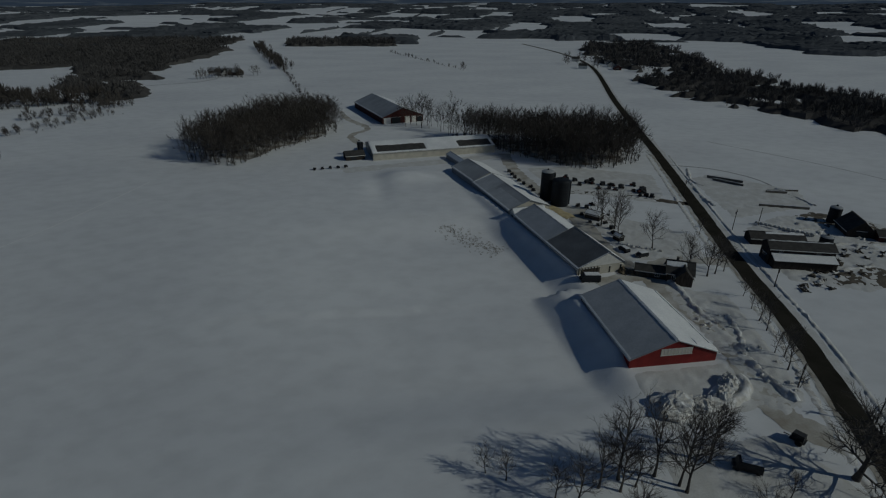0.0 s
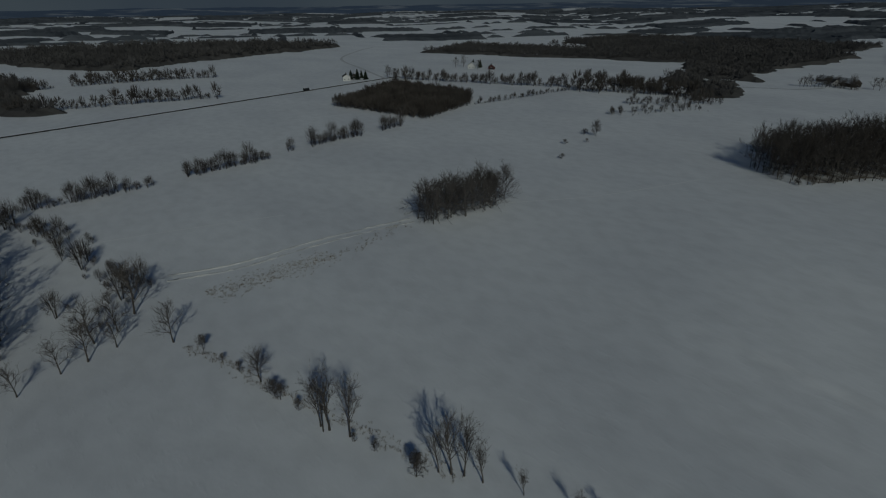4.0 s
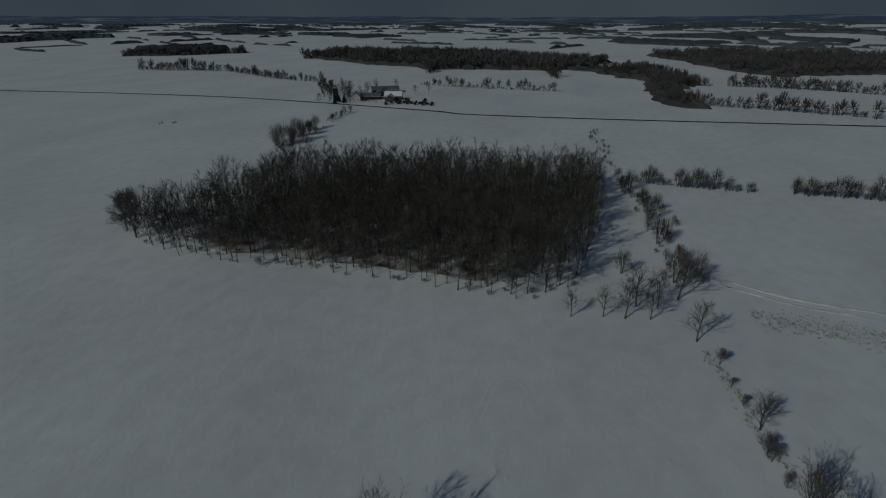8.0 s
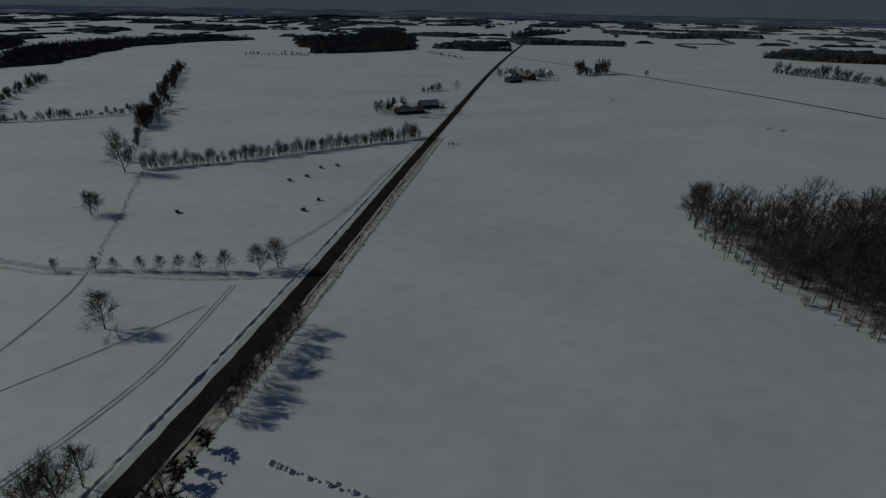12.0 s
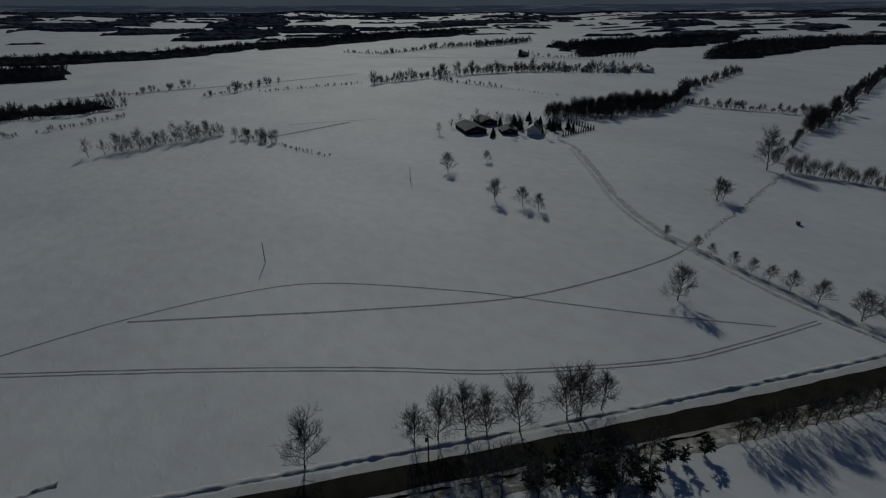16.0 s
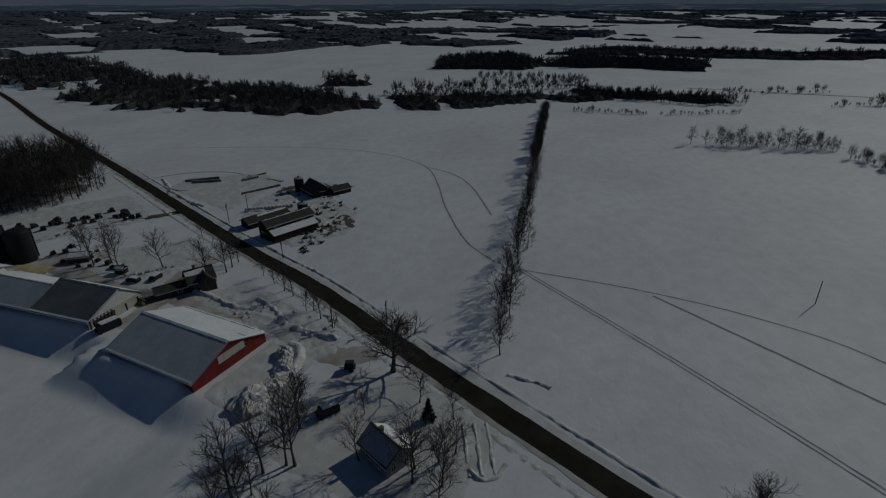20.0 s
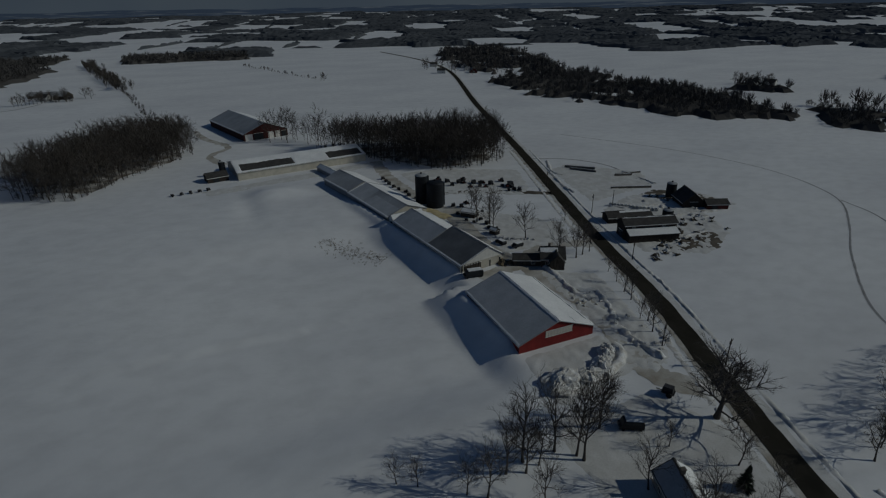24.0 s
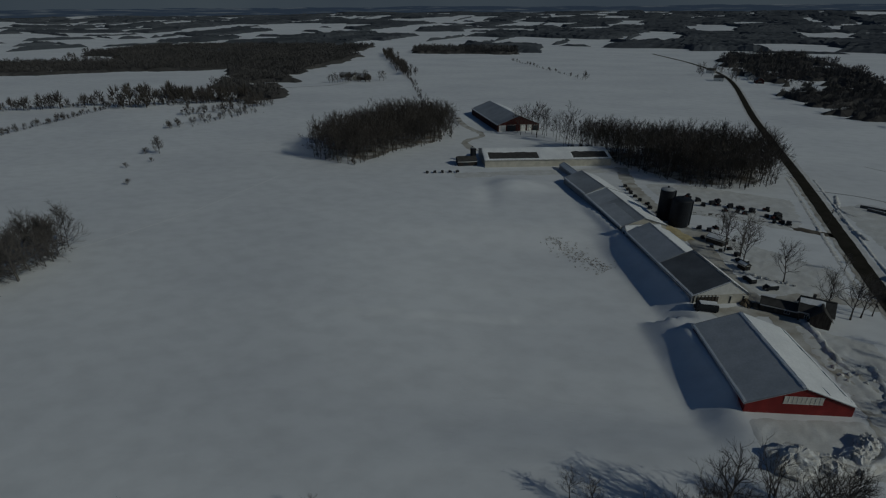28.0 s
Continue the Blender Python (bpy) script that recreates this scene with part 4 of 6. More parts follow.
def implement(x, y, turn, seed, label="dark farm implement parked on snow", size=1.0):
    """A wheeled field machine: beam, tank or hopper, drawbar and wheels."""
    rng = random.Random(seed)
    thing = empty("farm_implement", pose(x, y, float(land(x, y)), 0, 0, turn) @ Matrix.Scale(size, 4), label, "farm machine")
    part("frame", box(-1.2, 1.2, -1.6, 1.6, 0.7, 0.9, 0.03), STEEL, thing)
    if seed % 2:
        part("hopper", prism([(-1.0, 0.9), (1.0, 0.9), (1.3, 2.0 + rng.random()), (-1.3, 2.0 + rng.random())], 2.4, "y", -1.2), STEEL, thing)
    else:
        part("cab", box(-0.8, 0.8, -1.2, 0.4, 0.9, 2.5, 0.12), STEEL, thing)
        part("bonnet", box(-0.5, 0.5, 0.4, 2.0, 0.9, 1.7, 0.1), DARKRED, thing)
    part("drawbar", box(-0.1, 0.1, 1.6, 3.0, 0.6, 0.75, 0.02), STEEL, thing)
    for s in (-1, 1):
        bm = bmesh.new()
        bmesh.ops.create_cone(bm, cap_ends=True, segments=16, radius1=0.75, radius2=0.75, depth=0.4, matrix=Matrix.Translation((s * 1.45, -0.5, 0.72)) @ Matrix.Rotation(math.pi / 2, 4, "Y"))
        part("wheel", bm, RUBBER, thing)
    return thing


# ---- woods and hedges near the camera's height ----
BW = "dense leafless woodland standing in snow"
wood([(-137, -181), (-130, -152), (-133, -122), (-138, -67), (-140, -25), (-147, -10), (-174, -6), (-235, -6), (-274, -12), (-262, -100), (-228, -168)], 4.9, 14.5, BW, 101)
wood([(-92, 315), (-65, 296), (-50, 312), (-46, 326), (-24, 348), (-5, 377), (-12, 425), (-40, 440), (-72, 405), (-97, 345)], 4.6, 17, BW, 102, spread=0.09)
wood([(66, 352), (92, 306), (108, 279), (124, 259), (147, 260), (166, 270), (186, 318), (150, 330), (100, 347)], 4.2, 17.5, BW, 103, spread=0.08)
wood([(36, 395), (58, 366), (66, 354), (92, 352), (70, 385), (50, 404)], 8, 17, "thin belt of bare trees before the far barn", 104, litter=False)
wood([(-161, 131), (-150, 127), (-144, 145), (-146, 172), (-154, 183), (-160, 162)], 3.9, 14, "small oval grove of bare round-crowned trees", 105, patterns=DOME, base=11, litter=False, spread=0.12, material=BRUSHWOOD)
wood([(-415, 250), (-315, 271), (-338, 345), (-372, 380), (-482, 368)], 3.8, 10, "low dense leafless brush in a field corner", 106, patterns=FARTREE, base=12)
HB = "hedgerow of bare shrubs and small trees in snow"
hedge((-283, 0), (-205, 22), 5.5, 8.5, HB, 201, spread=3)
hedge((-205, 22), (-160, 24), 6.5, 9, HB, 202, spread=4)
hedge((-172, 8), (-146, 14), 8, 7, HB, 203, spread=4)
hedge((-280, 8), (-282, 64), 3.0, 8, HB, 204)
hedge((-286, 80), (-290, 130), 3.0, 10, HB, 205)
hedge((-297, 145), (-298, 150), 2.5, 9, HB, 206)
hedge((-300, 162), (-304, 205), 3.2, 11, HB, 207)
hedge((-306, 222), (-310, 245), 3.2, 9, HB, 208)
hedge((-404, -24), (-300, -4), 6, 3.5, "line of low scrub along a snowy ditch", 209, spread=3)
LH = "long straight hedgerow of bare trees in snow"
hedge((121, 37.6), (153, 44.6), 4.6, 9, LH, 210, spread=1.2, vary=0.3, patterns=CROWN)
hedge((163, 46.6), (300, 77), 4.4, 8, LH, 211, spread=1.2, vary=0.35, patterns=CROWN)
hedge((300, 77), (484, 117), 4.4, 8, LH, 212, spread=1.2, vary=0.4, patterns=FINE)
hedge((384, -22), (398, -92), 3.0, 9.5, "curved belt of bare trees on a rise", 213, spread=3.0, patterns=DOME, vary=0.25)
for x, y, h in ((381, -6, 10), (383, -15, 8)):
    plant(SPREAD, x, y, h, 10, "round bare tree at the end of a belt", group="belt trees")
hedge((376, -96), (345, -110), 4, 9, "curved belt of bare trees on a rise", 214, spread=3)
hedge((340, -110), (289, -123), 2.0, 1.8, "low hedge along a snowy fence line", 215)
hedge((480, 92), (480, 28), 3, 4.5, "row of small bushes along a field edge", 216, spread=2)
hedge((484, 20), (520, -45), 4, 4, "row of small bushes along a field edge", 217, spread=2)
hedge((112, -304), (66, -314), 2.6, 9.5, "tall hedgerow of bare trees beside a field", 218, vary=0.2, patterns=EDGE, widen=0.8)
hedge((66, -314), (-52, -362), 2.6, 9.5, "tall hedgerow of bare trees beside a field", 219, vary=0.2, patterns=EDGE, widen=0.8)
hedge((124, -318), (146, -412), 7, 6, HB, 220)
hedge((146, -412), (158, -486), 3.4, 11, HB, 221, spread=3)
hedge((158, -486), (240, -886), 6, 10, HB, 222, spread=4, patterns=FARTREE, base=12)
hedge((168, -482), (262, -452), 4, 8, HB, 223, patterns=FARTREE, base=12)
hedge((270, -452), (308, -534), 4, 11, HB, 224, patterns=FARTREE, base=12, spread=4)
hedge((308, -534), (356, -742), 6, 9, HB, 225, patterns=FARTREE, base=12, spread=3)
wood([(286, -302), (262, -342), (250, -400), (262, -448), (300, -445), (306, -330)], 5.2, 11.5, "leafless wood behind the farmstead", 107, patterns=EDGE, base=11, litter=False)
hedge((-283, -214), (-350, -226), 4, 11, HB, 226, spread=3)
hedge((-375, -230), (-420, -238), 4, 6, HB, 227, spread=2)
hedge((-532, 409), (-339, 509), 4.2, 12, "belt of bare trees between snowy fields", 228, patterns=FARTREE, base=12, spread=5)
hedge((-327, 492), (-218, 540), 3.6, 15, "belt of bare trees between snowy fields", 229, patterns=FARTREE, base=12, spread=5)
hedge((-336, 350), (-330, 490), 4.0, 5, HB, 230, patterns=FARTREE, base=12)
hedge((-228, 400), (-186, 478), 4.0, 6, HB, 231, spread=6)
hedge((-242, 452), (-186, 520), 4.5, 9, HB, 232, patterns=FARTREE, base=12, spread=5)
hedge((-318, 562), (-205, 525), 4.5, 12, HB, 233, patterns=FARTREE, base=12, spread=6)
hedge((-14, 395), (-80, 784), 11, 5, HB, 234, spread=2)
hedge((-80, 784), (-172, 1234), 6, 12, HB, 235, patterns=FARTREE, base=12, spread=5)
hedge((93, 1062), (166, 746), 14, 5, HB, 236, patterns=FARTREE, base=12)
hedge((-150, 718), (-120, 706), 3.5, 11, HB, 237, spread=6)

# ---- farther woods ----
FW = "distant leafless woodland between white fields"


def clearing(p, seed, limit):
    """Where openings break up a wood."""
    return np.array([noise.noise(Vector((x / 70, y / 70, seed))) + 0.5 * noise.noise(Vector((x / 24, y / 24, seed))) < limit for x, y in p])


def widened(poly):
    c = np.mean(poly, 0)
    return c + (np.asarray(poly, float) - c) * 1.15


def wavy(p, seed):
    """Places pushed about, so that a wood's straight outline comes out ragged."""
    return np.array([(x + 26 * noise.noise(Vector((x / 95, y / 95, seed))) + 9 * noise.noise(Vector((x / 30, y / 30, seed))), y + 26 * noise.noise(Vector((x / 95, y / 95, seed + 9))) + 9 * noise.noise(Vector((x / 30, y / 30, seed + 5)))) for x, y in p])


def far_wood(poly, seed, height=13, gap=8.2, limit=-0.42):
    p = fill(widened(poly), gap, seed)
    p = p[inside(poly, wavy(p, seed))]
    p = p[~clearing(p, seed, limit)]
    near = np.hypot(*np.mean(poly, 0)) < 800
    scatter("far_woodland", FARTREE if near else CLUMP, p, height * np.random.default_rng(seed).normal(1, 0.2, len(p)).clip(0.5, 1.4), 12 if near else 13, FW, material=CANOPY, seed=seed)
    lo, hi = np.min(widened(poly), 0), np.max(widened(poly), 0)
    g = np.stack(np.meshgrid(np.arange(lo[0] - 9, hi[0] + 10, 7.5), np.arange(lo[1] - 9, hi[1] + 10, 7.5), indexing="ij"), -1)
    g = g + np.random.default_rng(seed).uniform(-2.5, 2.5, g.shape)
    keep = inside(poly, wavy(g.reshape(-1, 2), seed))
    keep[keep] = ~clearing(g.reshape(-1, 2)[keep], seed, limit)
    keep = keep.reshape(g.shape[:2])
    # An added low sheet thickens the wood and carries its inner shade.
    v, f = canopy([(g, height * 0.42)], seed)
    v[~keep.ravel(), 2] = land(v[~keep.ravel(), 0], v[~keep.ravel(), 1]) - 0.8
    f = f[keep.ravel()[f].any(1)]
    ob = new("far_woodland_shade_fill", raw_mesh("far_woodland_shade_fill", v, f, [UNDER]))
    tagged(ob, "filler sheet toned for inner shade of a distant wood", "woods", kind="stuff")


def far_hedge(a, b, seed, height=11, gap=7):
    hedge(a, b, gap, height, "distant hedgerow of bare trees", seed, patterns=FARTREE, base=12, spread=3)


far_wood([(-209, 523), (-196, 600), (-229, 640), (-251, 848), (-213, 1172), (-300, 1200), (-420, 1000), (-345, 790), (-300, 640)], 301, 12)
far_wood([(-488, 890), (-360, 900), (-250, 1210), (-244, 1430), (-780, 1455), (-800, 1150)], 302, 11)
far_wood([(-113, 1225), (120, 1222), (125, 1340), (-110, 1340)], 303, 14)
far_wood([(348, 604), (342, 488), (342, 434), (369, 357), (364, 302), (401, 281), (416, 243), (440, 262), (505, 405), (507, 485), (522, 667), (430, 690)], 304, 11, 9, -0.1)
far_wood([(395, 690), (520, 667), (613, 895), (690, 1141), (560, 1200), (463, 1021), (420, 860)], 305, 15, 11, -0.12)
far_wood([(430, 235), (500, 284), (558, 118), (560, 60), (520, 110), (470, 170)], 306, 9, 7.5, -0.3)
far_wood([(569, 105), (575, 32), (563, -17), (579, -50), (610, 0), (618, 112)], 361, 9, 7, -0.3)
far_hedge((560, 60), (557, -15), 307, 9, 5)
far_hedge((505, 300), (640, 116), 308, 13, 6)
far_wood([(541, 417), (560, 364), (595, 372), (585, 425)], 309, 13, 8)
far_wood([(781, 356), (833, 218), (930, 235), (1000, 340), (900, 420)], 310, 16)
far_wood([(878, 230), (884, -8), (980, -20), (1050, 200)], 311, 14)
far_hedge((690, 262), (660, 107), 312, 12)
far_wood([(1117, 284), (1141, 93), (1130, -12), (1128, -166), (1205, -361), (1258, -587), (1334, -838), (1279, -941), (1454, -1190), (1600, -1017), (1500, -669), (1382, -414), (1266, -187), (1300, -16), (1340, 180)], 313, 13, 15)
far_hedge((568, -303), (577, -440), 314, 13, 5)
far_hedge((577, -440), (530, -588), 315, 13, 5)
far_hedge((530, -588), (435, -643), 316, 11, 5)
far_wood([(649, -806), (689, -1009), (850, -1040), (860, -880)], 317, 14)
far_hedge((953, -772), (1006, -997), 318, 12, 7)
far_wood([(766, -933), (683, -1017), (638, -1154), (723, -1467), (824, -1354), (872, -1101)], 319, 14, 12)
far_wood([(485, -873), (436, -940), (454, -1117), (447, -1361), (340, -1528), (221, -1627), (377, -1696), (520, -1535), (627, -1268), (540, -1000)], 342, 14, 13)
far_wood([(642, -740), (653, -958), (804, -1170), (819, -1009)], 343, 13, 10, -0.2)
far_hedge((853, 193), (887, 154), 344, 12, 5)
far_hedge((887, 154), (918, 1), 345, 10, 5)
far_hedge((1029, -494), (930, -528), 346, 7, 7)
far_hedge((930, -528), (987, -676), 347, 9, 6)
far_hedge((987, -676), (979, -955), 348, 12, 5)
far_hedge((588, -180), (579, -302), 349, 3.5, 5)
far_hedge((549, -385), (437, -397), 350, 5, 6)
far_hedge((437, -397), (364, -405), 351, 1.8, 5)
far_hedge((557, -15), (579, -50), 352, 9, 4)
far_hedge((575, 32), (569, 105), 353, 10, 3.5)
far_hedge((-744, -284), (-894, -320), 354, 12, 5)
far_hedge((-735, -99), (-850, -133), 355, 12, 5)
far_hedge((572, -530), (494, -564), 356, 9, 5)
far_hedge((494, -564), (432, -611), 357, 8, 6)
far_hedge((702, -665), (577, -824), 358, 7, 8)
far_hedge((-365, 565), (-243, 538), 359, 12, 4.5)
far_hedge((-771, 1033), (-368, 923), 360, 9, 8)
far_hedge((640, -30), (691, -136), 320, 9, 9)
far_hedge((586, -121), (656, -223), 321, 9, 9)
far_wood([(52, -1144), (-48, -1153), (-170, -1245), (-235, -1900), (136, -1620)], 322, 15, 14)
far_hedge((176, -1107), (58, -1088), 323, 8)
far_wood([(-271, -1229), (-377, -1177), (-390, -1215), (-280, -1270)], 324, 12)
far_hedge((-178, -1156), (-226, -989), 325, 5, 9)
far_wood([(-613, -1889), (-847, -2050), (-800, -2150), (-600, -2000)], 326, 16, 14)
far_hedge((-328, -728), (-383, -746), 327, 17, 4)
far_hedge((-652, -734), (-680, -600), 328, 14, 5)
far_hedge((-680, -590), (-612, -440), 329, 10, 5)
far_hedge((-612, -438), (-602, -377), 330, 8, 6)
far_hedge((-602, -377), (-500, -300), 331, 10, 8)
far_wood([(-845, -984), (-1010, -805), (-1060, -870), (-900, -1050)], 332, 14)
far_wood([(-940, -613), (-802, -306), (-866, -84), (-1010, -60), (-1120, -400), (-1080, -600)], 333, 17)
far_wood([(-802, -306), (-866, -84), (-775, 6), (-570, 31), (-535, 60), (-600, 60), (-800, 70), (-913, 0)], 334, 13)
far_hedge((-570, 31), (-536, 195), 335, 12, 5)
far_hedge((-618, -243), (-612, -80), 336, 10, 7)
far_hedge((-711, 42), (-719, 90), 337, 11, 5)
far_hedge((-725, 106), (-712, 225), 338, 11, 5)
far_hedge((-750, 116), (-692, 258), 339, 12, 6)
far_wood([(-1197, 2), (-854, 189), (-935, 337), (-1046, 653), (-1250, 560), (-1350, 200)], 340, 16, 12)
far_wood([(-798, 699), (-361, 877), (-340, 782), (-228, 766), (-260, 860), (-420, 1010), (-900, 900)], 341, 10)

# Beyond, a patchwork of fields, belts and woods runs on to the hills.
patch_rng = np.random.default_rng(11)
far_plots = []
COS, SIN = math.cos(radians(-22)), math.sin(radians(-22))


def on_grid(cx, cy, u, v):
    return np.stack([cx + u * COS - v * SIN, cy + u * SIN + v * COS], -1)


def belt(cx, cy, length, across, height, thin):
    """A hedgerow or belt of trees along one side of a field, broken by gaps."""
    n = max(4, int(length / 16))
    v = np.linspace(-length / 2, length / 2, n)
    sway = 5 * np.sin(v / 47 + cx) + patch_rng.normal(0, 1.5, n)
    u = np.stack([sway - thin, sway - thin * 0.3, sway + thin * 0.3, sway + thin])
    q = on_grid(cx, cy, np.tile(v, (4, 1)), u) if across else on_grid(cx, cy, u, np.tile(v, (4, 1)))
    start = 0
    for stop in [*np.flatnonzero(patch_rng.random(n) < 0.10), n]:
        if stop - start > 3:
            far_plots.append((q[:, start:stop], height))
        start = stop


for cu in np.arange(-4900, 4900, 165.0):
    for cv in np.arange(-4900, 4900, 270.0):
        cx, cy = cu * COS - cv * SIN, cu * SIN + cv * COS
        dist = math.hypot(cx, cy)
        if not (1650 if cx > 150 and cy < 350 else 1380) < dist < 4800:
            continue
        az = math.degrees(math.atan2(-cx, cy)) % 360
        valley = max(0.0, math.cos(radians(az - 325))) ** 2
        chance = 0.17 + 0.46 * valley + 0.08 * (dist > 3000)
        chance += 0.30 * noise.noise(Vector((cx / 700, cy / 700, 0.3)))
        w, h = 165 * patch_rng.uniform(0.7, 1.2), 270 * patch_rng.uniform(0.7, 1.2)
        if patch_rng.random() < chance:
            gap = 10.0 if dist < 2400 else 14.0
            gu, gv = np.meshgrid(np.arange(-w / 2, w / 2 + gap, gap), np.arange(-h / 2, h / 2 + gap, gap), indexing="ij")
            bend = 22 * np.sin(gv / 61 + cx) + 10 * np.sin(gv / 23 + cy)
            q = np.stack([gu + bend + 6 * np.sin(gv / 9.0), gv + 18 * np.sin(gu / 37 + cy)], -1) + patch_rng.uniform(-0.3, 0.3, (*gu.shape, 2)) * gap
            far_plots.append((on_grid(cx, cy, q[..., 0], q[..., 1]), patch_rng.uniform(7, 12)))
        else:
            for across, chance_here in ((False, 0.5), (True, 0.45)):
                if patch_rng.random() < chance_here:
                    length = (w if across else h) * patch_rng.uniform(0.6, 1.25)
                    side = on_grid(cx, cy, 0.0, -h / 2) if across else on_grid(cx, cy, -w / 2, 0.0)
                    belt(*side, length, across, patch_rng.uniform(4, 9), patch_rng.uniform(4, 9))
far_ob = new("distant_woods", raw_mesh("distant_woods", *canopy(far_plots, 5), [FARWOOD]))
tagged(far_ob, "dark woods and hedgerows scattered across far white farmland", "woods", kind="stuff")

# ---- the barns ----
gable_building("red_barn", 76.1, 93.7, -2, 23.4, 31.5, 2.7, 7.2, RED, ROOF, "long red metal barn with frosted grey roof, in snow", over=0.45,
               snow=[(1, 0.03, 0.95, 0.005, 0.995, 0.16), (1, 0.45, 0.93, 0.01, 0.12, 0.34), (1, 0.94, 0.995, 0.02, 0.98, 0.3), (1, 0.0, 0.05, 0.0, 1.0, 0.3), (-1, 0.0, 0.045, 0.0, 1.0, 0.22), (-1, 0.05, 0.97, 0.01, 0.99, 0.04, FROST), (-1, 0.95, 0.995, 0.01, 0.99, 0.14)],
               openings=[("front", -3.8, 4.6, 3.0, 4.8, "curtain")])
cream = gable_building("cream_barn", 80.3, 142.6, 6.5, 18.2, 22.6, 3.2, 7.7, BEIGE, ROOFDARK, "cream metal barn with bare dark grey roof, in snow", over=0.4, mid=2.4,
                       snow=[(1, 0.02, 0.97, 0.01, 0.99, 0.14), (-1, 0.0, 0.03, 0.0, 1.0, 0.08), (-1, 0.94, 0.99, 0.0, 1.0, 0.1), (-1, 0.0, 0.99, 0.0, 0.02, 0.07)],
                       openings=[("front", -7.6, -0.6, 0.1, 2.7, "door"), ("front", 3.0, 3.5, 0.1, 2.6, "dark"), ("front", 7.2, 7.8, 0.1, 2.6, "dark")])
part("gable_panel", prism([(-8.9, 3.3), (8.9, 3.3), (2.4, 7.5)], 0.06, "y", -0.075), WHITE, cream, "white painted gable boards")
for k in range(7):
    part("wall_post", box(-8.6 + k * 1.15, -8.4 + k * 1.15, -0.24, -0.08, -0.2, 3.25), GREYWOOD, cream)
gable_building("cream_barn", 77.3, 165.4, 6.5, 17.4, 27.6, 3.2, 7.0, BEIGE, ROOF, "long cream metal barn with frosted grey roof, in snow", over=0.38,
               snow=[(-1, 0.02, 0.97, 0.01, 0.99, 0.06, FROST), (-1, 0.94, 0.99, 0.0, 1.0, 0.14), (1, 0.0, 0.97, 0.01, 0.99, 0.15), (-1, 0.0, 0.03, 0.0, 1.0, 0.1)])
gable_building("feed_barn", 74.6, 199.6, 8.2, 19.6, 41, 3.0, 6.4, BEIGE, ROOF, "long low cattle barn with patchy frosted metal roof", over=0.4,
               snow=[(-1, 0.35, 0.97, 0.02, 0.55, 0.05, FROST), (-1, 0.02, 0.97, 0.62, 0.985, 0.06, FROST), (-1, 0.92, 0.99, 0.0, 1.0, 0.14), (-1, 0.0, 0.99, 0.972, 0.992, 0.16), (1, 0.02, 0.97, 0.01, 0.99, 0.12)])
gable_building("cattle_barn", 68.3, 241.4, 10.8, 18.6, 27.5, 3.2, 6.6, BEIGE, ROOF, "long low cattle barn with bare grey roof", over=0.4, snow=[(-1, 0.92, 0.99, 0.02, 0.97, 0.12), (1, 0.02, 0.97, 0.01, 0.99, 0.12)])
gable_building("free_stall_barn", 12.2, 311.0, -83.8, 29, 75, 4.2, 7.6, BEIGE, SHINGLE, "very long pale barn with half-cleared snowy roof", over=0.4, snow=[(-1, 0.0, 0.97, 0.01, 0.99, 0.25), (1, 0.0, 0.36, 0.0, 1.0, 0.25), (1, 0.34, 0.9, 0.0, 0.04, 0.25), (1, 0.34, 0.97, 0.43, 0.70, 0.25), (1, 0.34, 0.9, 0.975, 1.0, 0.25), (1, 0.9, 0.99, 0.0, 1.0, 0.22)])
gable_building("great_barn", 43.0, 402.0, 14, 33, 77, 5.1, 11.4, DARKRED, ROOF, "large dark red barn with pale panels and frosted roof", over=0.6, snow=[(1, 0.02, 0.97, 0.01, 0.99, 0.12), (-1, 0.0, 0.03, 0.0, 1.0, 0.12), (-1, 0.95, 0.99, 0.0, 1.0, 0.15)],
               openings=[("front", -15.5, -10.2, 0.1, 4.4, "white"), ("front", -9.0, -2.2, 0.1, 4.6, "dark"), ("front", 1.5, 5.6, 0.1, 4.6, "white"), ("front", 7.0, 10.4, 0.1, 4.4, "white"), ("front", 11.6, 15.4, 0.1, 4.0, "dark")])
silo(92.3, 209.3, 3.9, 11.2, "dark blue steel silo with dark domed top", SILO)
silo(88.6, 216.6, 2.9, 13.4, "dark blue steel silo beside a second one")
gable_building("farmhouse", 107.6, 133.2, 62, 6.4, 8.0, 3.4, 6.4, GREYWOOD, SHINGLE, "dark two-storey farmhouse with shingle roof", "house", snow=[(-1, 0.1, 0.45, 0.3, 0.98, 0.1)], chimney=True,
               openings=[("front", -2.6, -1.6, 1.0, 2.3, "window"), ("front", 1.4, 2.4, 1.0, 2.3, "window"), ("front", -0.6, 0.4, 3.8, 4.9, "window"), ("left", 2, 3, 1, 2.3, "window"), ("left", 5.4, 6.4, 1, 2.3, "window")])
gable_building("house_wing", 100.4, 137.0, 62, 5.0, 9.5, 2.3, 3.6, GREYWOOD, SHINGLE, "low dark house wing with thin roof snow", "house", over=0.3, snow=[(1, 0.1, 0.9, 0.05, 0.95, 0.1)],
               openings=[("left", 2, 3.2, 0.9, 2.0, "window"), ("left", 6, 8.4, 0.1, 2.1, "dark")])
gable_building("house_annex", 104.6, 133.6, 152, 5.0, 4.4, 3.0, 5.6, GREYWOOD, SHINGLE, "small cross-gabled annex of the dark farmhouse", "house", over=0.3)


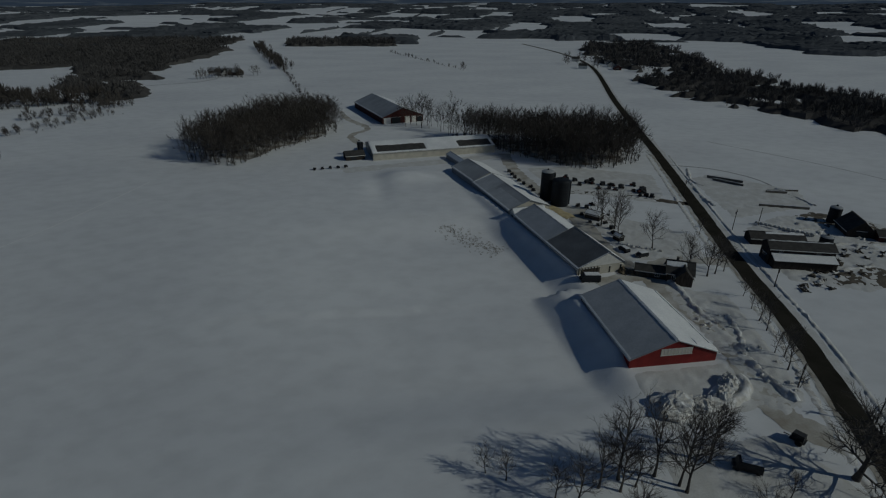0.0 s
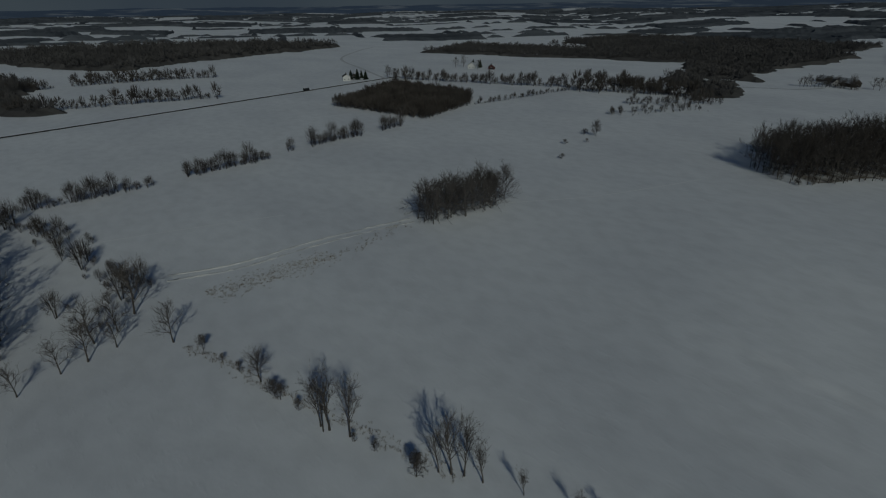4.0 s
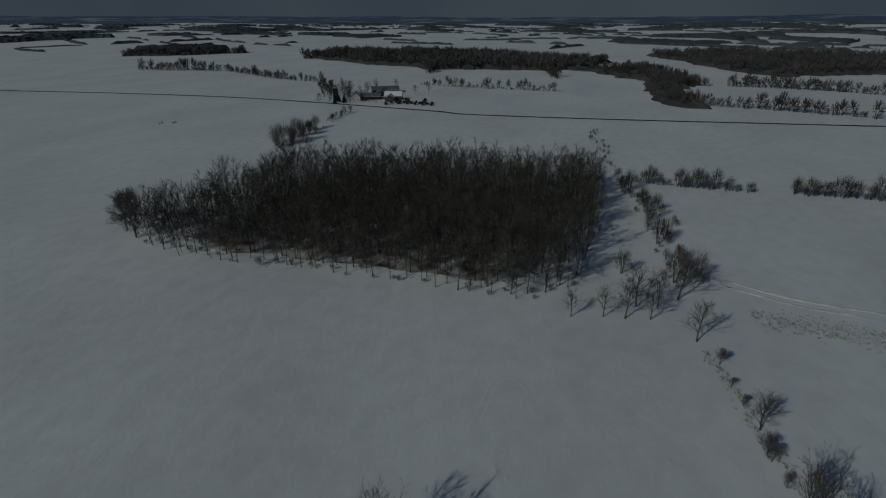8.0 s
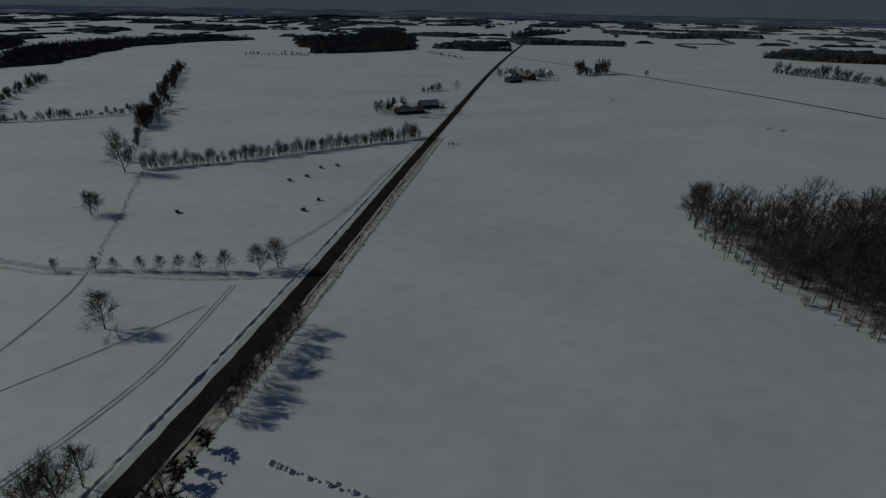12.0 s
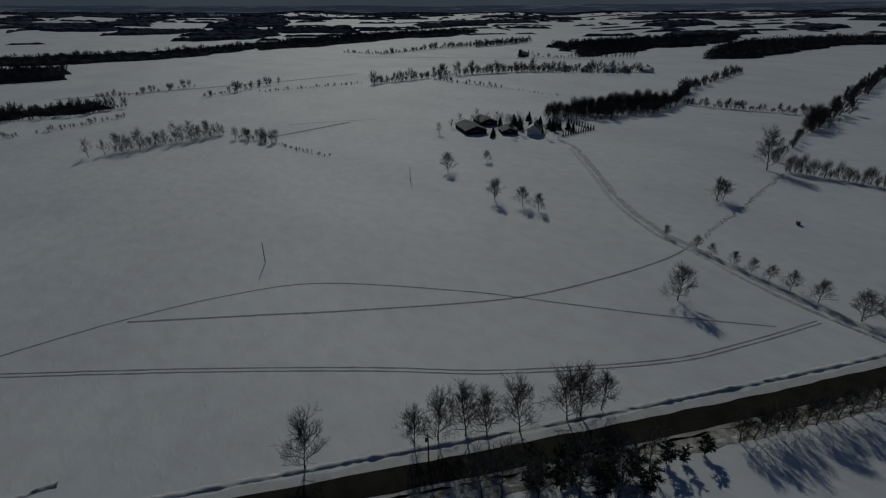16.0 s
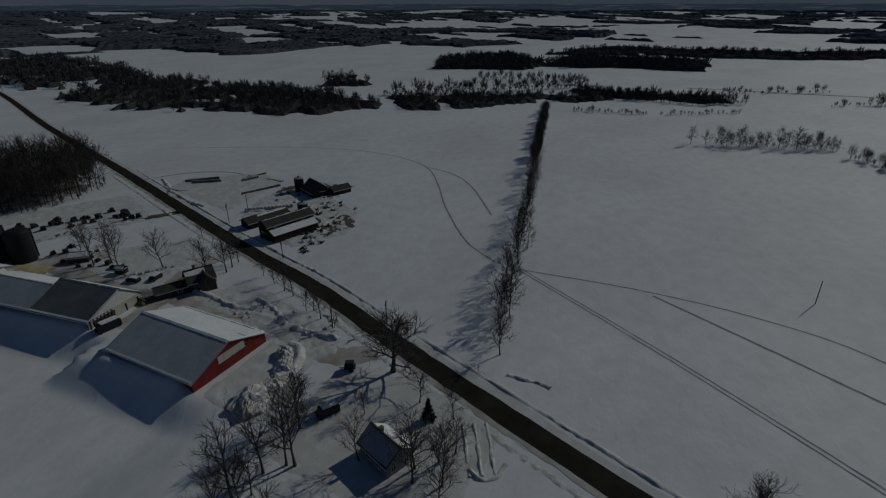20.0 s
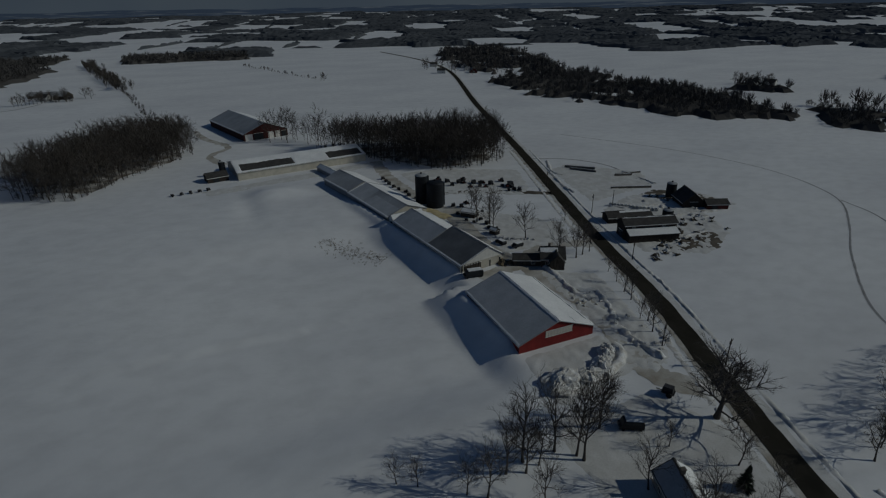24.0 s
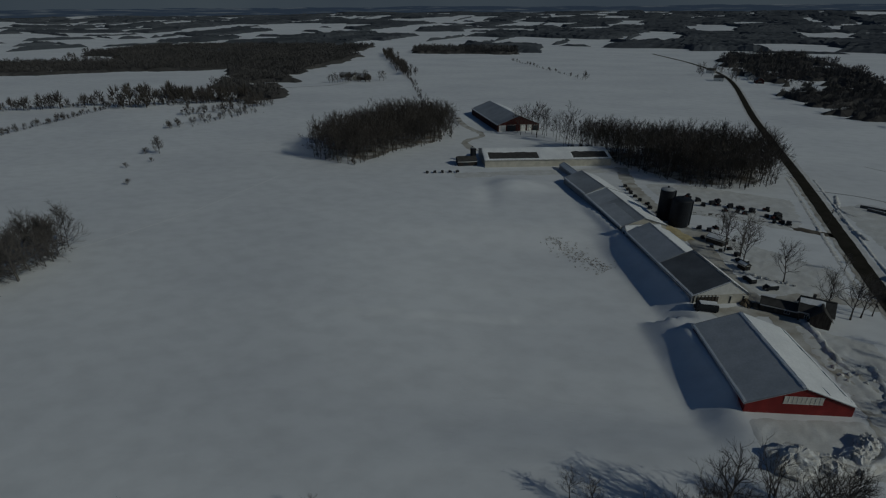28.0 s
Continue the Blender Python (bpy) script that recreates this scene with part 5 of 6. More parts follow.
def lean_to(building, width, y0, y1, depth, high, low, wall):
    """A lower aisle along the +x side of a building, with snow on its roof."""
    h = width / 2
    part("aisle_wall", box(h + depth - 0.2, h + depth, y0, y1, -0.5, low), wall, building)
    for y in (y0, y1 - 0.2):
        part("aisle_wall", prism([(h + 0.004, -0.5), (h + depth - 0.203, -0.5), (h + depth - 0.203, low), (h + 0.004, high)], 0.2, "y", y), wall, building)
    roof = part("aisle_roof", prism([(h + 0.01, high + 0.02), (h + depth + 0.4, low - 0.03), (h + depth + 0.4, low + 0.09), (h + 0.01, high + 0.16)], y1 - y0 + 0.6, "y", y0 - 0.3), SHINGLE, building)
    part("snow_cover", prism([(h + 0.1, high + 0.17), (h + depth + 0.3, low + 0.11), (h + depth + 0.2, low + 0.26), (h + 0.1, high + 0.34)], y1 - y0 + 0.3, "y", y0 - 0.15), ROOFSNOW, roof)


old = gable_building("old_barn", 142.4, 142.8, -108.5, 7.0, 21, 6.0, 7.8, BOARDS, SHINGLE, "old dark board barn with snowy roof and aisle", snow=[(-1, 0.05, 0.7, 0.02, 0.98, 0.12), (1, 0.02, 0.12, 0.02, 0.98, 0.12)],
                     openings=[("front", -1.5, 1.5, 0.1, 3.0, "dark"), ("right", 3, 4, 4.6, 5.4, "window"), ("right", 15, 16, 4.6, 5.4, "window")])
lean_to(old, 7.0, 0.5, 20.5, 3.6, 4.2, 3.0, BOARDS)
gable_building("machine_shed", 148.5, 158.5, -108, 6.5, 19, 2.6, 4.2, BOARDS, SHINGLE, "low dark machine shed under snow", "shed", snow=[(-1, 0.1, 0.95, 0.02, 0.98, 0.12), (1, 0.0, 0.3, 0.3, 0.98, 0.12)])
silo(172.4, 147.6, 2.2, 4.6, "short squat dark silo by the old barn")
gable_building("pole_barn", 194.3, 153.4, -26, 9.5, 12, 2.6, 6.6, BOARDS, SHINGLE, "dark board barn with a steep bare roof", snow=[(1, 0.5, 0.95, 0.02, 0.98, 0.12)], openings=[("front", -1.6, 1.6, 0.1, 2.6, "dark")])
gable_building("red_shed", 198.9, 151.6, -114, 6.0, 9.5, 2.4, 3.8, DARKRED, SHINGLE, "low faded red shed beside the dark barn", "shed", snow=[(-1, 0.1, 0.95, 0.02, 0.98, 0.12)], openings=[("right", 2, 4.6, 0.1, 2.0, "dark")])
silo(197.5, 169.5, 2.3, 6.6, "short dark silo standing on trampled ground")
gable_building("cottage", 64.4, 39.0, -21.8, 6.6, 8.6, 3.4, 5.8, SIDING, SHINGLE, "small grey sided house with snow on its roof", "house", snow=[(1, 0.0, 0.97, 0.02, 0.98, 0.2), (-1, 0.0, 0.95, 0.02, 0.98, 0.05, FROST)], chimney=True,
               openings=[("front", -2.2, -1.2, 1.0, 2.3, "window"), ("front", 1.0, 2.0, 1.0, 2.3, "window"), ("front", -0.5, 0.5, 3.6, 4.6, "window"), ("left", 2, 3, 1, 2.3, "window"), ("left", 5.5, 6.5, 1, 2.3, "window"), ("right", 2, 3, 1, 2.3, "window"), ("right", 6, 7, 1, 2.3, "window")])
gable_building("porch", 70.8, 40.0, 68.2, 3.2, 2.9, 2.2, 3.1, SIDING, SHINGLE, "small entry porch under snow", "porch", over=0.2, snow=[(1, 0.0, 0.97, 0.02, 0.98, 0.15), (-1, 0.0, 0.97, 0.02, 0.98, 0.15)])

# ---- trees one by one ----
YT = "bare broadleaf tree in the snowy yard"
for x, y, h in ((41.1, 62.3, 12), (45.7, 63.4, 15.5), (44.7, 60.8, 12), (48, 61.3, 9), (52.9, 62.9, 14.5), (56.2, 60.0, 13), (56.8, 58.4, 15), (65.3, 64.0, 13), (62.5, 66, 11), (67.5, 66.5, 10), (35.2, 59.0, 11), (43.8, 53, 9.5), (21.2, 69.3, 6), (24.6, 67.0, 6.5), (32.1, 61.3, 8)):
    plant(BROAD, x, y, h, 12, YT, group="trees by the cottage")
for x, y, h in ((63.0, 47.6, 10), (62.5, 35.5, 13), (65.8, 36.6, 12.5), (64.2, 30.0, 12), (72.4, 30.8, 9), (81.3, 35.2, 8), (83.0, 44.3, 8), (58.5, 28, 11), (74.7, 53.8, 6), (69, 33, 10)):
    plant(BROAD, x, y, h, 12, YT, group="trees by the cottage")
plant(GREAT, 90.4, 55.4, 15.5, 14, "massive old spreading bare tree beside the road", widen=1.15)
plant(FIR, 79.1, 40.1, 6.2, 8, "dark evergreen beside the white cottage", widen=0.9)
for x, y, h in ((101, 170.7, 13), (103.5, 178, 14), (99.5, 182, 14), (106.2, 199.6, 8), (108.2, 158, 12.5), (109.8, 138.8, 12.5), (114.7, 134.8, 12), (118.5, 136, 11.5), (134, 167.2, 6), (122.6, 137.1, 9)):
    plant(BROAD, x, y, h, 12, "bare shade tree near the farmhouse", group="trees by the farmhouse")
for x, y, h in ((112.3, 107.7, 8), (110.7, 102.9, 7.5), (106.2, 91.4, 8.5), (105.2, 93.4, 6), (103.2, 86.7, 9), (114.8, 114, 6), (117.5, 121, 5.5), (101.0, 80.4, 4.5)):
    plant(BROAD, x, y, h, 12, "small bare roadside tree", group="roadside trees by the lane")
RT = "round-crowned bare tree at the roadside"
for x, y, h in ((73.5, -20, 11.5), (65.8, -40.2, 9), (64.2, -45, 10.5), (61.8, -50.4, 12), (58.8, -53.6, 11), (56.0, -60.2, 11.8), (52.4, -70.6, 11.5), (51.6, -74.0, 12), (50.2, -79.2, 9)):
    plant(ROUND, x + 2.2, y - 0.9, h, 10, RT, group="roadside trees", widen=0.82)
for x, y, h in ((107.7, 33.5, 9.5), (112.5, 35, 6), (117, 36.4, 7.5)):
    plant(BROAD, x, y, h, 12, "bare tree at the end of a hedgerow", group="hedgerow end trees")
FT = "lone bare tree standing in the snowy field"
for x, y, h in ((69.4, -136.4, 10.5), (109.5, -231.6, 9.5), (108.0, -234, 8), (221.3, -162, 9.6), (170.7, -151.6, 9.6), (157.2, -156.4, 8.2), (148.8, -157.7, 7.2), (224, -192, 6), (-192, 320, 9.5), (166, 746, 10)):
    plant(ROUND, x, y, h, 10, FT, group="field trees")
for x, y, h in ((99.3, -176.3, 4.3), (86.5, -175.4, 4.6), (80, -174.3, 4.2), (71.5, -173.2, 4.6), (65, -171.9, 4.9), (59, -171, 5), (52, -169.5, 6.2), (43.7, -168.5, 6.8), (32.2, -166.7, 8.6), (26.3, -167.6, 10)):
    plant(ROUND, x, y, h, 10, "bare tree in a row along a farm lane", group="lane trees")
plant(ROUND, 119, -299, 19, 10, "huge bare tree at the hedge corner", widen=0.9)
for k in range(12):
    s = k / 11
    plant(ROUND, 29.6 - 12.6 * s + plant_rng.uniform(-0.4, 0.4), -94.5 - 34 * s + plant_rng.uniform(-0.6, 0.6), plant_rng.uniform(5.5, 7.5), 10, "small bare tree in a roadside row", group="roadside row")
for x, y, h in ((32, -86.2, 6), (35.2, -78, 6.5), (33.4, -81, 4.5), (37, -70, 8), (33.5, -69, 8.5), (40, -64, 10), (43, -57, 11), (37.5, -62, 10.5), (46, -53, 9.5), (41.5, -69, 8), (44.5, -61, 9)):
    plant(PINE, x, y, h, 8, "dark bushy evergreen in a dense roadside clump", group="roadside evergreens")
for x, y, h in ((38.5, -57, 13), (42, -50, 12), (48, -47, 11), (35, -62, 12), (39, -66, 11), (50, -44, 10), (36, -74, 9)):
    plant(BROAD, x, y, h, 12, "bare tree among roadside evergreens", group="roadside grove")
for x, y, h in ((-134.2, 25.7, 11), (-140, 7, 11), (-148, 10, 12), (-142, 14, 9), (-157, 22, 15), (-103, 35.7, 8), (-105, 36, 7), (-150, 16, 10), (-139, 1, 9), (-136, -8, 8)):
    plant(BROAD, x, y, h, 12, "bare tree along a field boundary", group="boundary trees")
for x, y, h in ((-78.3, 39.4, 14), (-80.5, 38.6, 11), (-73.8, 41.6, 13), (-52.5, 50.5, 13), (-50.5, 52, 11), (-47, 53.5, 9), (-54.5, 49, 9), (-40, 57, 5.5), (-31, 61, 5), (-25, 63, 5)):
    plant(SLIM, x, y, h, 14, "slender bare tree along a field boundary", group="boundary trees", widen=1.05)
for x, y, h in ((-125.4, 30.3, 4.5), (-95.5, 35.6, 5), (-94, 36.2, 4.2), (-110, 33.5, 3), (-117, 32, 2.4), (-72, 41.4, 2.2), (-67, 43, 2.6), (-56.5, 45.2, 5), (-88, 37.5, 3), (-58, 46.5, 4)):
    plant(SHRUB, x, y, h, 4, "tangled bare shrub along a field boundary", "shrub", "shrub", "boundary shrubs")
for x, y, h in ((-192.9, 285.5, 3), (-173, 254, 3), (-200, 318, 4), (-186, 300, 2.5), (-226, 398, 5)):
    plant(SHRUB, x, y, h, 4, "dark bare shrub alone in snow", "shrub", "shrub", "field shrubs", widen=1.6)

# ---- poles, vehicles, heaps ----
farm_pick = random.Random(77)
for x, y, h, t in ((170.4, -44.8, 7.8, 60), (219.7, -136.7, 7.4, 60), (62.6, -41, 7.5, 20), (107.4, 67, 8.4, 20), (100.4, 80.5, 7, 20), (149.7, 168.6, 9, 60), (163.5, 171.1, 8, 60), (131.5, 124.5, 7, 20), (-78.8, 38.2, 8, 20), (155, 210, 8, 20)):
    utility_pole(x, y, h, turn=t, arm=x < 160)
vehicle(71.4, 61.2, 60, 5.2, 2.1, 2.4, "dark box van parked in deep snow")
vehicle(101.5, 172.5, 25, 4.4, 1.8, 1.6, "dark car parked by the farm lane", name="parked_car")
implement(86.9, 65.7, 30, 1, "dark machine half buried in ploughed snow", 0.9)
lumps("snow_heap", 67.5, 79.5, 5.5, 4.0, 3.0, 1, "tall grey heap of ploughed snow", blocks=10)
lumps("snow_heap", 74.5, 78.5, 4.5, 3.0, 2.2, 2, "lumpy heap of ploughed snow", blocks=10)
lumps("snow_heap", 80.5, 80.5, 4.2, 2.8, 2.0, 3, "lumpy heap of ploughed snow", blocks=14)
lumps("snow_heap", 84.5, 84.0, 3.6, 2.4, 2.4, 4, "broken snow heap beside the red barn", blocks=16)
ribbon("yard", [(97, 141), (95, 128), (97, 104), (92, 84), (90, 72), (97, 62)], 7.5, 0.05, PACKED, "brown packed snow of the farm lane", "farm lane", rough=0.3, step=1.2, seed=8)
ribbon("yard", [(92, 139), (90, 156), (92, 180), (98, 205)], 9, 0.055, PACKED, "brown packed snow of the farm lane", "farm lane", rough=0.3, step=1.2, seed=9)

ribbon("yard", [(76, 136), (84, 138), (95, 139), (104, 146), (116, 148), (128, 142)], 6, 0.06, PACKED, "brown packed snow of the farm lane", "farm lane", rough=0.3, step=1.2, seed=11)
ribbon("yard", [(104, 225), (115, 222), (135, 210), (152, 199)], 5, 0.06, DIRT, "muddy farm lane to the road", "farm lane", rough=0.3, step=1.2, seed=12)
snow_bank("snow_bank", [(101, 138), (99.5, 124), (98.1, 115), (99.5, 108)], 0, 2.6, 1.0, 15, "chunky snow bank along the farm lane")
snow_bank("snow_bank", [(105, 112), (103, 106), (100.6, 100), (97.5, 96)], 0, 2.4, 1.1, 16, "chunky snow bank along the farm lane")
snow_bank("snow_bank", [(98, 99), (96.5, 92), (95.6, 86), (96.5, 76)], 0, 3.0, 1.3, 17, "chunky snow bank along the farm lane")
snow_bank("snow_bank", [(88.6, 86), (88.1, 82.6), (84, 79.5), (78.1, 77.6)], 0, 3.4, 1.6, 18, "broken snow bank before the red barn")
for k in range(26):
    lumps("snow_lump", 97 + farm_pick.uniform(-3, 8), 94 + farm_pick.uniform(-16, 20), farm_pick.uniform(0.4, 1.0), farm_pick.uniform(0.3, 0.7), farm_pick.uniform(0.25, 0.6), 170 + k, "small lump of ploughed yard snow", None, 1, "snow lump")

for x, y, rx, h, k in ((88.5, 142.7, 2.6, 1.5, 210), (90.7, 141.1, 1.8, 1.0, 211)):
    lumps("straw_heap", x, y, rx, rx * 0.7, h, k, "olive heap of old straw bedding beside the barn", STRAW, 6, "straw heap")

# ---- tyre tracks and lanes ----
def tyre_tracks(points, label, gauge=1.35, width=0.42, lift=0.04, pair=True, material=TRACK):
    for k in ((-gauge / 2, gauge / 2) if pair else (0,)):
        ribbon("tyre_track", points, width, lift, material, label, "track", offset=k, rough=0.06, step=3.0)


TT = "worn tyre track pressed into field snow"
tyre_tracks([(157, 43), (123.4, -7), (96, -45), (75.5, -71), (54, -107), (46, -130), (39, -157)], TT)
tyre_tracks([(157, 43), (158, 3.6), (154, -29.2), (143.6, -55.3), (111.6, -89), (88.7, -107.5), (66, -126), (45, -145)], TT, pair=False, width=0.6)
tyre_tracks([(156, 0), (135.6, -34), (121.7, -57), (100, -97.5), (91.5, -130), (88, -158), (88.6, -175)], TT, pair=False, width=0.8)
tyre_tracks([(159, 53), (173, 70), (205, 93), (232, 109), (258, 127), (271, 145), (279, 170), (279, 200), (268, 243), (237, 308)], TT, pair=False, width=0.75)
tyre_tracks([(203, 70), (236, 92), (254, 110), (262, 130)], TT, pair=False, width=0.8)
tyre_tracks([(30, -178), (15, -200), (0, -227), (-17, -271), (-38, -315)], TT)
tyre_tracks([(-79, -22), (-89.5, -22), (-100.4, -21.4), (-103.2, -17.5), (-98.4, -12.4)], "curved sled track in wind-packed snow", gauge=1.6, width=0.2, material=SLED)
tyre_tracks([(-222, 26), (-215, 49), (-207, 73), (-200, 92)], "faint scuffed trail across field snow", pair=False, width=0.5, material=SLED)
tyre_tracks([(-145, 174), (-124, 209), (-110, 245), (-100, 275)], "faint scuffed trail across field snow", pair=False, width=0.6, material=SLED)
tyre_tracks([(-172, 37), (-165, 57), (-165, 84), (-162, 108), (-158, 128)], "rutted snow track along a grassy ditch", gauge=2.2, width=0.7, material=SLED)
tyre_tracks([(180, 260), (199, 248), (209, 227), (206, 203), (203, 188)], "dark ploughed loop round the yard", pair=False, width=1.3)
tyre_tracks([(-230, 634), (-198, 652), (-167, 667), (-150, 700)], "narrow farm lane across a snowy field", pair=False, width=2.2, lift=0.12)
tyre_tracks([(376, -203), (388, -176), (400, -140)], "dark stone wall line showing through snow", pair=False, width=1.2)
ribbon("lane", [(365, -112), (372, -148), (379, -182)], 3.5, 0.08, TRACK, "dark lane across the far snow", "farm lane", rough=0.3, step=8)
ribbon("lane", [(678, 4), (665, -199), (678, -344)], 5, 0.15, TRACK, "far lane along a snowy field", "farm lane", rough=0.5, step=12)
ribbon("lane", [(927, -468), (785, -594), (652, -707), (560, -800)], 5, 0.15, TRACK, "far lane along a snowy field", "farm lane", rough=0.5, step=12)
ribbon("lane", [(232, -262), (214, -256), (171, -224), (136, -197), (104, -180), (82, -174.5), (51, -166.5), (16, -163)], 3.0, 0.05, LANE, "shaded farm lane ploughed through snow", "farm lane", rough=0.5, seed=21)
snow_bank("snow_bank", [(214, -256), (171, -224), (136, -197), (104, -180), (82, -174.5), (51, -166.5), (20, -163.5)], 3.6, 2.0, 0.5, 22, "low snow bank along the farm lane")
ribbon("lane", [(-4.6, 457), (2, 420), (15, 386), (2, 362), (9, 336)], 5, 0.06, PACKED, "packed snow lane to the far barn", "farm lane", rough=0.5, seed=23)
ribbon("yard", [(93, 300), (89, 270), (88.5, 245), (92, 205), (95, 190)], 7, 0.06, PACKED, "churned brown snow strip beside the cattle barn", "farm yard", rough=0.4, seed=24, step=2.0)
ribbon("yard", [(190, 176), (197, 170), (205, 160), (212, 155)], 11, 0.06, DIRT, "trampled dirt by the pole barn", "farm yard", rough=1.2, seed=25)
for k, off in enumerate((-2.6, 0.0, 2.4)):
    snow_bank("snow_bank", [(81.5, 30.5), (77, 28), (72, 25.5), (69.5, 24)], off, 1.0, 0.55, 27 + k, "chunky snow bank round the parking spot")
snow_bank("snow_bank", [(70, 27), (68.6, 24.5), (69.6, 21.8), (74, 20.8)], 0, 1.2, 0.7, 35, "chunky snow bank round the parking spot")
snow_bank("snow_bank", [(100.6, 29.2), (100.4, 25.3), (100.6, 21.8), (99.9, 18.3)], 0, 1.5, 0.5, 131, "short ploughed ridge of snow in the field", step=0.7)


for k in range(18):
    lumps("snow_lump", 19.0 + -1.035 * k, -79.8 + 0.629 * k + 0.2 * math.sin(3 * k), 0.4, 0.16, 0.16, 230 + k, "kicked-up lump in a row across the snow", None, 1, "snow lump")

# ---- farmsteads farther off ----
farm_rng = random.Random(31)


def farmstead(spots, label, trees=(), firs=()):
    """Houses and sheds at (x, y, turn, width, length, eave, kind), with trees round them."""
    for x, y, turn, w, l, e, kind in spots:
        wall, roof, name, cat = {"house": (WHITE, SHINGLE, "farmhouse", "house"), "barn": (DARKRED, ROOFDARK, "barn", "barn"), "shed": (GREYWOOD, ROOF, "shed", "shed"), "steel": (BEIGE, ROOFDARK, "steel_shed", "shed"), "dark": (BOARDS, ROOFDARK, "machine_shed", "shed")}[kind]
        op = [("front", -w * 0.25 - 0.5, -w * 0.25 + 0.5, 1, 2.2, "window"), ("front", w * 0.25 - 0.5, w * 0.25 + 0.5, 1, 2.2, "window"), ("right", l * 0.3, l * 0.3 + 1, 1, 2.2, "window"), ("left", l * 0.3, l * 0.3 + 1, 1, 2.2, "window")] if kind == "house" else [("front", -1.8, 1.8, 0.1, 2.4, "dark")]
        gable_building(name, x, y, turn, w, l, e * (0.75 if kind == "dark" else 1), e * 0.75 + w * 0.17 if kind == "dark" else e + w * 0.33, wall, roof, label, cat, over=0.4, snow=[] if kind == "dark" else [(-1 if kind == "steel" else 1, 0.02, 0.95, 0.02, 0.98, 0.12)], openings=op, chimney=kind == "house")
    for x, y, h in trees:
        plant(SPREAD, x, y, h, 10, "bare tree beside farm buildings", group="farmstead trees")
    for x, y, h in firs:
        plant(FIR, x, y, h, 8, "dark evergreen beside farm buildings", group="farmstead evergreens")


farmstead([(283, -232, -110, 15, 26, 4.2, "dark"), (268, -250, -120, 11, 15, 3.2, "dark"), (300, -258, -110, 13, 18, 4, "dark"), (262, -268, 40, 9, 11, 4.5, "house")], "snowy farm building among dark evergreens",
          [(300, -212, 7), (312, -232, 6), (320, -262, 8), (246, -262, 9), (240, -268, 7), (256, -282, 12), (318, -244, 7)],
          [(262 + farm_rng.uniform(-14, 34), -282 + farm_rng.uniform(-14, 18), farm_rng.uniform(5, 8.5)) for _ in range(26)] + [(268 + k * 2.2, -233 - k * 2.4, 4 + k % 3) for k in range(5)])
for k in range(12):
    plant(FIR, 241 + 0.1 * k, -274 - 2.7 * k, 4.2, 8, "clipped young evergreen in a windbreak row", group="windbreak", widen=0.55)
for k in range(9):
    plant(FIR, 243 + 2.9 * k, -308 - 0.3 * k, 4.2, 8, "clipped young evergreen in a windbreak row", group="windbreak", widen=0.55)
farmstead([(-66, -462, -75, 11, 24, 4, "dark"), (-46, -472, 20, 9, 11, 4.4, "house"), (-84, -486, -75, 10, 18, 3.6, "shed")], "snow-roofed farm building in a roadside grove",
          [(-25 - farm_rng.uniform(0, 36), -462 - farm_rng.uniform(-4, 26), farm_rng.uniform(6, 10)) for _ in range(16)] + [(-122, -580, 11)], [(-44, -490, 10), (-52, -484, 7), (-38, -480, 7)])
hedge((-84, -582), (-110, -600), 3.0, 7, "short dense thicket in a field", 401)
farmstead([(-222, -668, -60, 10, 22, 3.6, "shed"), (-210, -690, 25, 10, 13, 4.6, "house"), (-236, -700, 25, 12, 20, 4.5, "barn"), (-262, -712, 70, 9, 12, 4.4, "house"), (-286, -742, 10, 9, 11, 4.2, "house"), (-240, -732, 60, 8, 12, 3, "shed")], "crossroads farm building under snow",
          [(-200 - farm_rng.uniform(0, 70), -650 - farm_rng.uniform(0, 90), farm_rng.uniform(7, 13)) for _ in range(26)], [(-214, -702, 8), (-250, -690, 9), (-228, -680, 7)])
farmstead([(-494, -268, 20, 14, 24, 4.5, "dark"), (-516, -252, 110, 12, 22, 4.5, "dark"), (-478, -262, 110, 9, 12, 4.6, "house"), (-500, -240, 20, 12, 18, 4, "shed"), (-540, -275, 30, 16, 30, 5, "dark"), (-486, -228, 110, 9, 16, 3.4, "shed")], "snowy dairy farm building beside the side road",
          [(-455, -290, 9), (-462, -282, 10), (-520, -300, 14), (-530, -296, 12), (-545, -225, 9), (-560, -215, 10), (-600, -190, 10), (-572, -260, 10)], [(-458, -274, 8), (-466, -268, 9), (-470, -276, 7)])
silo(-470.5, -280, 2.6, 13, "pale tall farm silo beside the road")
for k in range(16):
    implement(-476 - (k % 3) * 5 + farm_rng.uniform(-1, 1), -222 + k * 2.8, farm_rng.uniform(0, 180), k, "dark machine in a snowy farm lot")
farmstead([(-556, 356, 60, 9, 12, 4.4, "house"), (-570, 376, 60, 8, 12, 3, "shed")], "farmhouse beside the side road", [(-540, 408, 11), (-552, 414, 12), (-546, 420, 10)], [(-562, 366, 12), (-557, 372, 13), (-551, 380, 11), (-566, 384, 10)])
farmstead([(-548, 560, 40, 10, 14, 4.4, "house"), (-520, 572, 40, 9, 18, 3.5, "barn")], "far farmhouse among trees", [(-576, 556, 13), (-570, 566, 14), (-535, 560, 12)], [(-556, 572, 12), (-548, 578, 12)])
